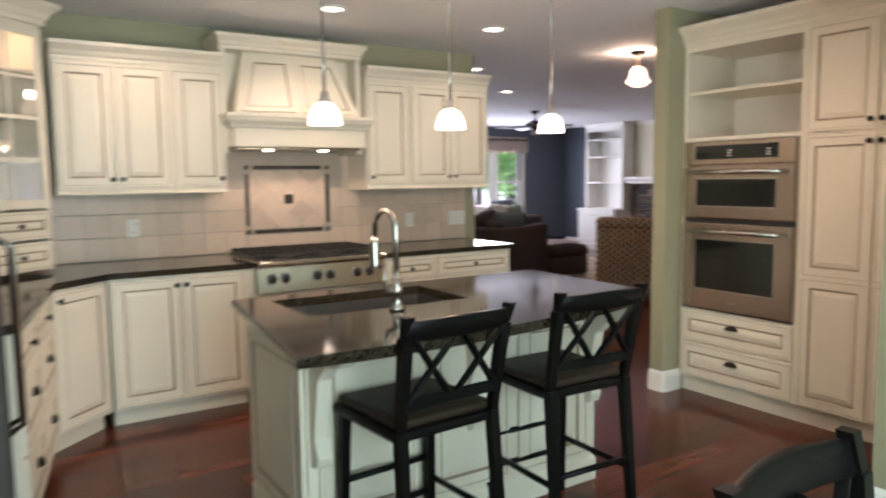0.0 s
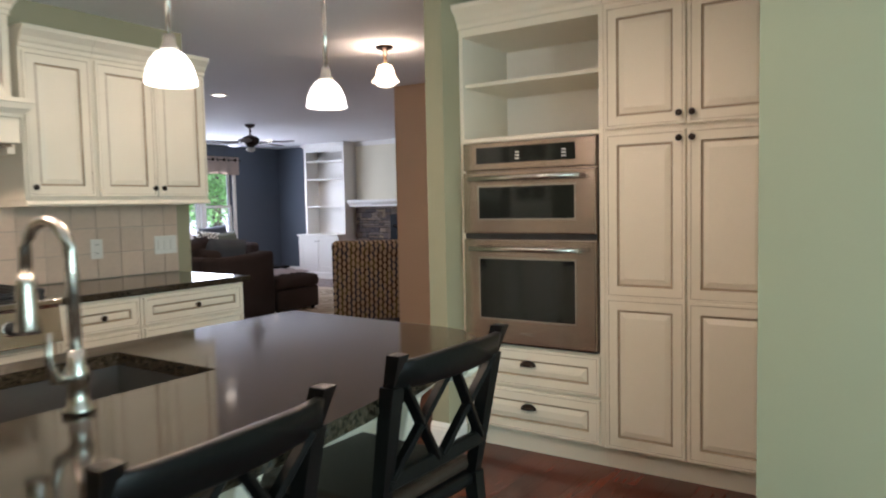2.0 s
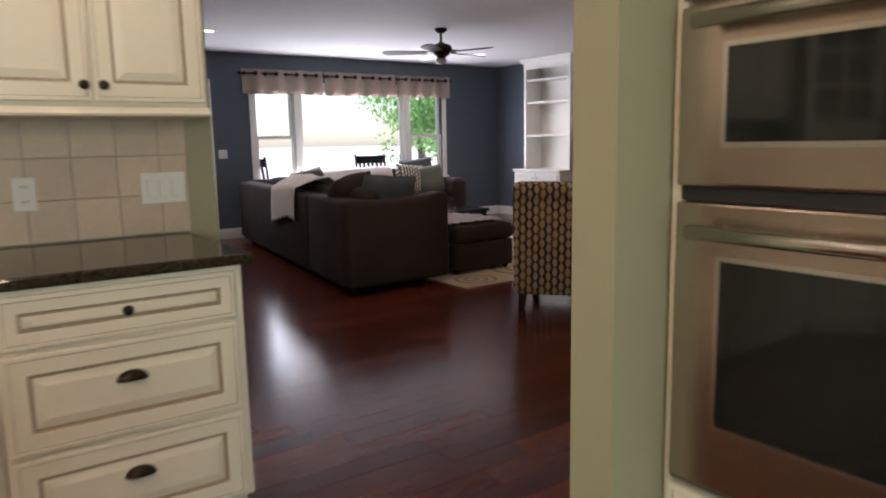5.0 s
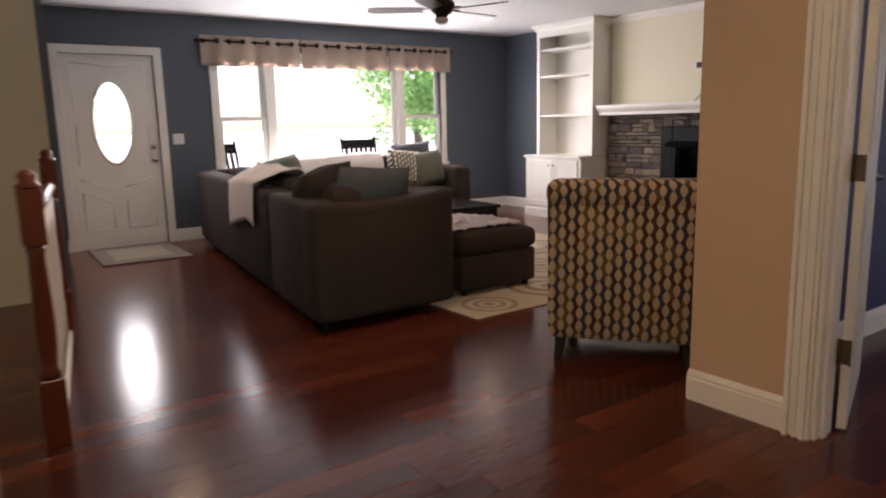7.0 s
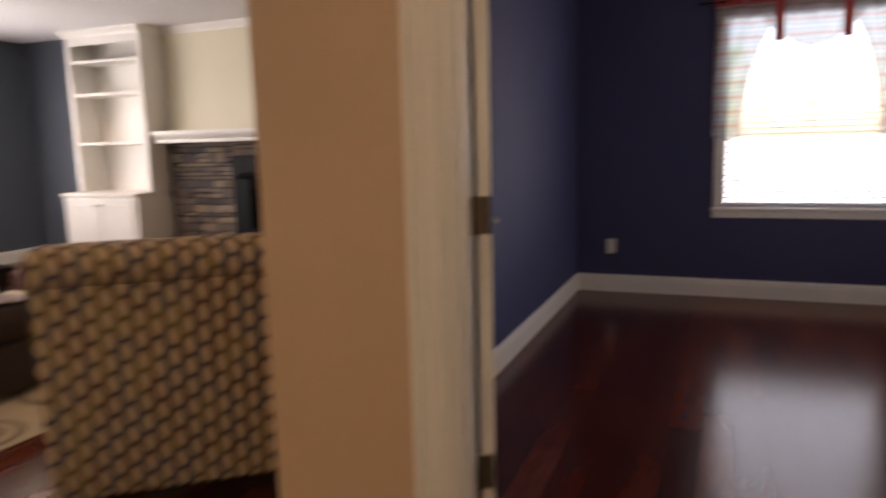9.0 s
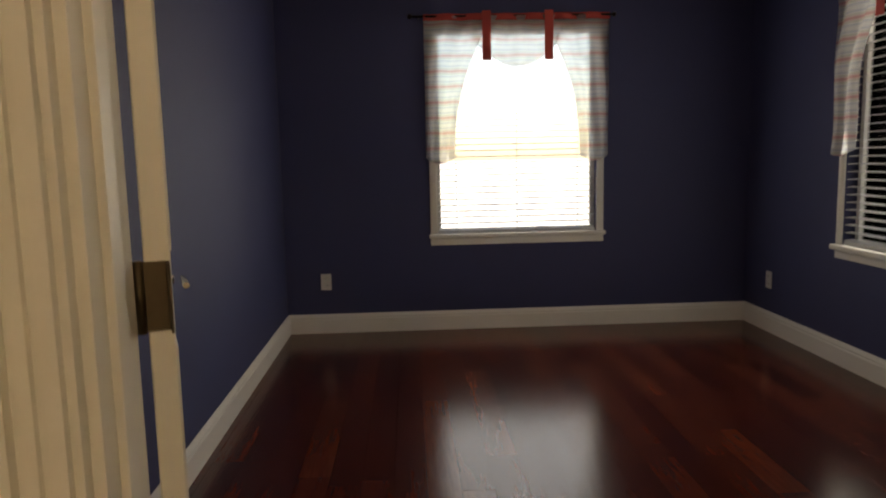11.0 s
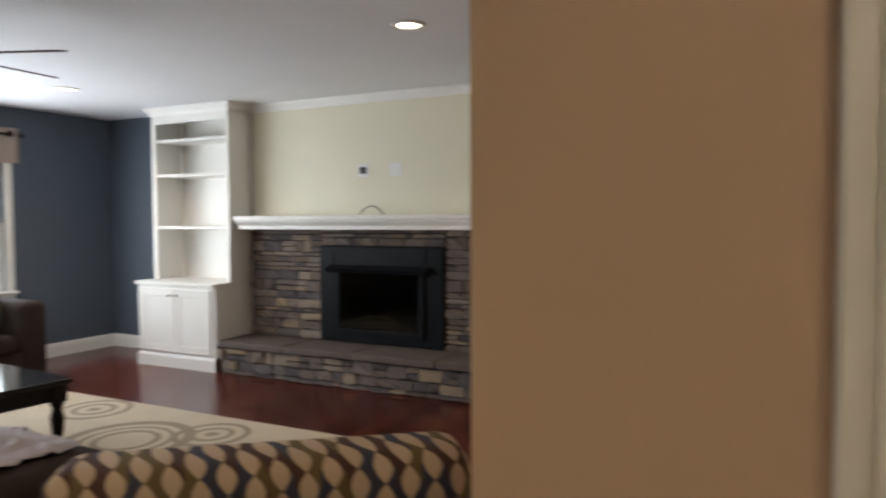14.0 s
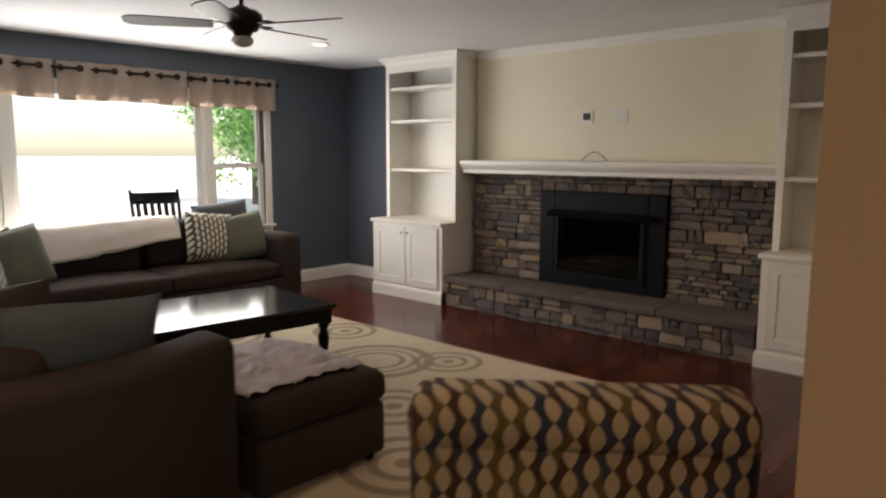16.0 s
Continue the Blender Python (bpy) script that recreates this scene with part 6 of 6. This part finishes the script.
def rocker(m):
    t = thing("rocking_chair", "dark painted wooden rocking chair on the porch", "rocking chair", m, "porch rocking chairs")
    for s in (-1, 1):
        part("back_post", tube([(s * 0.24, 0.02, 0.1), (s * 0.25, -0.05, 0.5), (s * 0.26, -0.22, 1.16)], 0.02, 8), EBONY, t)
        part("front_leg", tube([(s * 0.24, 0.5, 0.08), (s * 0.24, 0.48, 0.66)], 0.019, 8), EBONY, t)
        part("arm", cube(s * 0.25 - 0.04, s * 0.25 + 0.04, -0.08, 0.56, 0.65, 0.675, bevel=0.006), EBONY, t)
        part("runner", tube([(s * 0.24, -0.36, 0.1), (s * 0.24, -0.1, 0.035), (s * 0.24, 0.25, 0.02), (s * 0.24, 0.66, 0.07)], 0.02, 8), EBONY, t)
    part("seat", cube(-0.25, 0.25, -0.02, 0.52, 0.42, 0.45, bevel=0.006), EBONY, t)
    part("top_slat", slab([(-0.26, -0.23), (0.26, -0.23), (0.26, -0.2), (-0.26, -0.2)], 1.0, 1.13), EBONY, t)
    for k in range(6):
        x = -0.19 + 0.076 * k
        part("back_slat", slat((x, -0.02, 0.46), (x, -0.2, 1.02), 0.045), EBONY, t)
    part("lower_slat", slab([(-0.25, -0.06), (0.25, -0.06), (0.25, -0.03), (-0.25, -0.03)], 0.5, 0.56), EBONY, t)
    return t


r = rocker(pose(7.1, 12.2, -0.08, 0, 0, 170))
copy_thing(r, pose(5.05, 12.25, -0.08, 0, 0, 186))


def tree(m, seed, h, spread):
    rg = random.Random(seed)
    t = thing("tree", "leafy green broadleaf tree on the lawn", "tree", m, "trees outside")
    bm = tube([(0, 0, 0), (0.05, 0.03, h * 0.3), (-0.04, 0.05, h * 0.6), (0.02, 0, h * 0.9)], [0.2, 0.15, 0.1, 0.03], 9)
    limbs = []
    for k in range(9):
        a, z = rg.uniform(0, 6.28), h * rg.uniform(0.25, 0.75)
        r = spread * rg.uniform(0.5, 0.9)
        tip = (r * math.cos(a), r * math.sin(a), z + rg.uniform(0.3, 1.2))
        bm = join(bm, tube([(0, 0, z), (tip[0] * 0.5, tip[1] * 0.5, z + 0.35), tip], [0.06, 0.04, 0.015], 6))
        limbs.append(tip)
    part("trunk", bm, BARK, t)
    verts, faces = [], []
    clumps = [(Vector(q) + Vector((rg.gauss(0, 0.3), rg.gauss(0, 0.3), rg.gauss(0, 0.3))), rg.uniform(0.5, 0.95)) for q in limbs for _ in range(4)]
    clumps += [(Vector((rg.gauss(0, spread * 0.45), rg.gauss(0, spread * 0.45), h * rg.uniform(0.15, 1.0))), rg.uniform(0.4, 0.9)) for _ in range(26)]
    for c, r in clumps:
        for _ in range(130):
            d = Vector((rg.gauss(0, 1), rg.gauss(0, 1), rg.gauss(0, 0.8))).normalized() * r * rg.random() ** 0.4
            p, n = c + d, Vector((rg.gauss(0, 1), rg.gauss(0, 1), rg.gauss(0, 1) + 0.6)).normalized()
            s1 = n.orthogonal().normalized() * rg.uniform(0.05, 0.1)
            s2 = n.cross(s1)
            i = len(verts)
            verts += [p - s1, p + s2 * 0.5, p + s1, p - s2 * 0.5]
            faces.append((i, i + 1, i + 2, i + 3))
    me = bpy.data.meshes.new("crown")
    me.from_pydata([tuple(v) for v in verts], [], faces)
    me.materials.append(LEAF)
    cr = new("crown", me)
    cr.parent = t
    return t


t0 = tree(pose(15.0, 19.6, -0.35), 3, 6.5, 2.2)
copy_thing(t0, pose(15.6, 21.4, -0.35, 0, 0, 80))
copy_thing(t0, pose(17.4, 22.0, -0.35, 0, 0, 310))
copy_thing(t0, pose(18.0, 27.0, -0.35, 0, 0, 200))
copy_thing(t0, pose(46.0, 5.5, -0.35, 0, 0, 130))

# ---- pieces: backsplash, then floorboards ----
t = tagged(thing("backsplash", "tumbled cream square tile backsplash with accent frame", "backsplash"), "", "", "", "structure")
part("grout_bed", cube(-2.1, 1.86, 4.6025, 4.611, 0.92, 1.68), GROUT, t)
TS = 0.152
me = bpy.data.meshes.new("tile")
bm = cube(0.002, TS - 0.002, -0.0075, 0, 0.002, TS - 0.002, bevel=0.002)
bm.to_mesh(me)
bm.free()
me.materials.append(TILE)
MX0, MX1, MZ0, MZ1 = -0.085, 0.585, 1.04, 1.555


def lay(x, z, fx=1.0, fz=1.0, rot=0.0):
    ob = new("tile", me)
    ob.parent = t
    ob.matrix_basis = pose(x, 4.6025, z, 0, rot, 0) @ Matrix.Diagonal((fx, 1, fz, 1))
    return ob


z = 0.921
while z < 1.66:
    x = -2.05
    top_here = min(TS, 1.675 - z)
    while x < 1.85:
        x1 = min(x + TS, 1.855)
        over = z > 1.36
        inside = x1 > MX0 and x < MX1 and z + top_here > MZ0 and z < MZ1
        if not inside and not (over and (x1 < -0.28 or x > 0.72)):
            lay(x, z, (x1 - x) / TS, top_here / TS)
        elif inside and not over:
            for a, b in ((x, min(x1, MX0)), (max(x, MX1), x1)):
                if b - a > 0.012:
                    lay(a, z, (b - a) / TS, top_here / TS)
            if z < MZ0 - 0.01:
                a, b = max(x, MX0), min(x1, MX1)
                if b - a > 0.012:
                    lay(a, z, (b - a) / TS, (MZ0 - z) / TS)
        x += TS
    z += TS
# diamond field
cx, cz = (MX0 + MX1) / 2, (MZ0 + MZ1) / 2
ix0, ix1, iz0, iz1 = MX0 + 0.045, MX1 - 0.045, MZ0 + 0.045, MZ1 - 0.045
D = 0.135


def clip(poly, f):
    out = []
    for i, p in enumerate(poly):
        q = poly[(i + 1) % len(poly)]
        a, b = f(p), f(q)
        if a >= 0:
            out.append(p)
        if (a >= 0) != (b >= 0):
            s = a / (a - b)
            out.append((p[0] + s * (q[0] - p[0]), p[1] + s * (q[1] - p[1])))
    return out


for i in range(-4, 5):
    for j in range(-4, 5):
        px, pz = cx + (i - j) * D * 0.7071, cz + (i + j) * D * 0.7071
        r = D * 0.7071 - 0.0025
        poly = [(px - r, pz), (px, pz - r), (px + r, pz), (px, pz + r)]
        for f in (lambda p: p[0] - ix0, lambda p: ix1 - p[0], lambda p: p[1] - iz0, lambda p: iz1 - p[1]):
            poly = clip(poly, f) if poly else poly
        if len(poly) >= 3:
            area = abs(sum(poly[k][0] * poly[(k + 1) % len(poly)][1] - poly[(k + 1) % len(poly)][0] * poly[k][1] for k in range(len(poly)))) / 2
            if area > 0.0004:
                part("diamond_tile", prism(poly, 4.595, 4.6025), TILE, t)
part("accent_tile", cube(cx - 0.035, cx + 0.035, 4.592, 4.5945, cz - 0.035, cz + 0.035, bevel=0.001), BAR, t, "dark bronze centre tile")
for z in (MZ0 + 0.022, MZ1 - 0.022):
    for a, b in ((MX0 + 0.07, cx - 0.003), (cx + 0.003, MX1 - 0.07)):
        part("accent_bar", cube(a, b, 4.592, 4.6025, z - 0.014, z + 0.014, bevel=0.002), BAR, t, "dark bronze liner bar")
    for x in (MX0 + 0.022, MX1 - 0.022):
        part("accent_tile", cube(x - 0.015, x + 0.015, 4.592, 4.6025, z - 0.015, z + 0.015, bevel=0.002), BAR, t, "small dark bronze corner tile")
for x in (MX0 + 0.022, MX1 - 0.022):
    part("accent_bar", cube(x - 0.012, x + 0.012, 4.592, 4.6025, MZ0 + 0.07, MZ1 - 0.07, bevel=0.002), BAR, t, "dark bronze liner bar")

# floorboards run along x; those of the hall are single boards
floor = tagged(thing("floor", "glossy dark red cherry hardwood plank floor", "floor"), "", "", "", "structure")
PW = 0.127
verts, faces = [], []
BOARDS = {}
rng = random.Random(11)
singles = 0
y = -3.0
while y < 11.26:
    x = -2.12 - rng.uniform(0, 0.9)
    while x < 9.05:
        ln = rng.choice((0.45, 0.6, 0.75, 0.9, 1.05, 1.2))
        a, b = max(x, -2.12), min(x + ln, 9.05)
        outside = (a > 1.5 and y < 0.8) or (a > 2.95 and y < 1.3) or (b < 0.8 and y > 4.75) or (b < 2.6 and y > 9.12) or (a > 8.9 and y < 4.8)
        if b - a > 0.02 and not outside:
            if 2.1 < (a + b) / 2 < 5.0 and 3.2 < y < 9.2 and singles < 300 and b - a > ln - 0.01:
                if ln not in BOARDS:
                    bm = cube(0.0006, ln - 0.0006, 0.0006, PW - 0.0006, -0.012, 0.0, bevel=0.0008)
                    BOARDS[ln] = bpy.data.meshes.new("floorboard")
                    bm.to_mesh(BOARDS[ln])
                    bm.free()
                    BOARDS[ln].materials.append(PLANK)
                ob = new("floorboard", BOARDS[ln])
                ob.parent = floor
                ob.matrix_basis = pose(a, y, 0)
                singles += 1
            else:
                i = len(verts)
                p, q, r0, r1 = a + 0.0006, b - 0.0006, y + 0.0006, y + PW - 0.0006
                verts += [(p, r0, 0), (q, r0, 0), (q, r1, 0), (p, r1, 0), (p, r0, -0.012), (q, r0, -0.012), (q, r1, -0.012), (p, r1, -0.012)]
                faces += [(i, i + 1, i + 2, i + 3), (i + 4, i + 5, i + 1, i), (i + 5, i + 6, i + 2, i + 1), (i + 6, i + 7, i + 3, i + 2), (i + 7, i + 4, i, i + 3)]
        x += ln
    y += PW
me = bpy.data.meshes.new("floorboards")
me.from_pydata(verts, [], faces)
me.materials.append(PLANK)
rest = new("floorboards", me)
rest.parent = floor
tagged(rest, "glossy dark red cherry floorboards", "", "", "stuff")
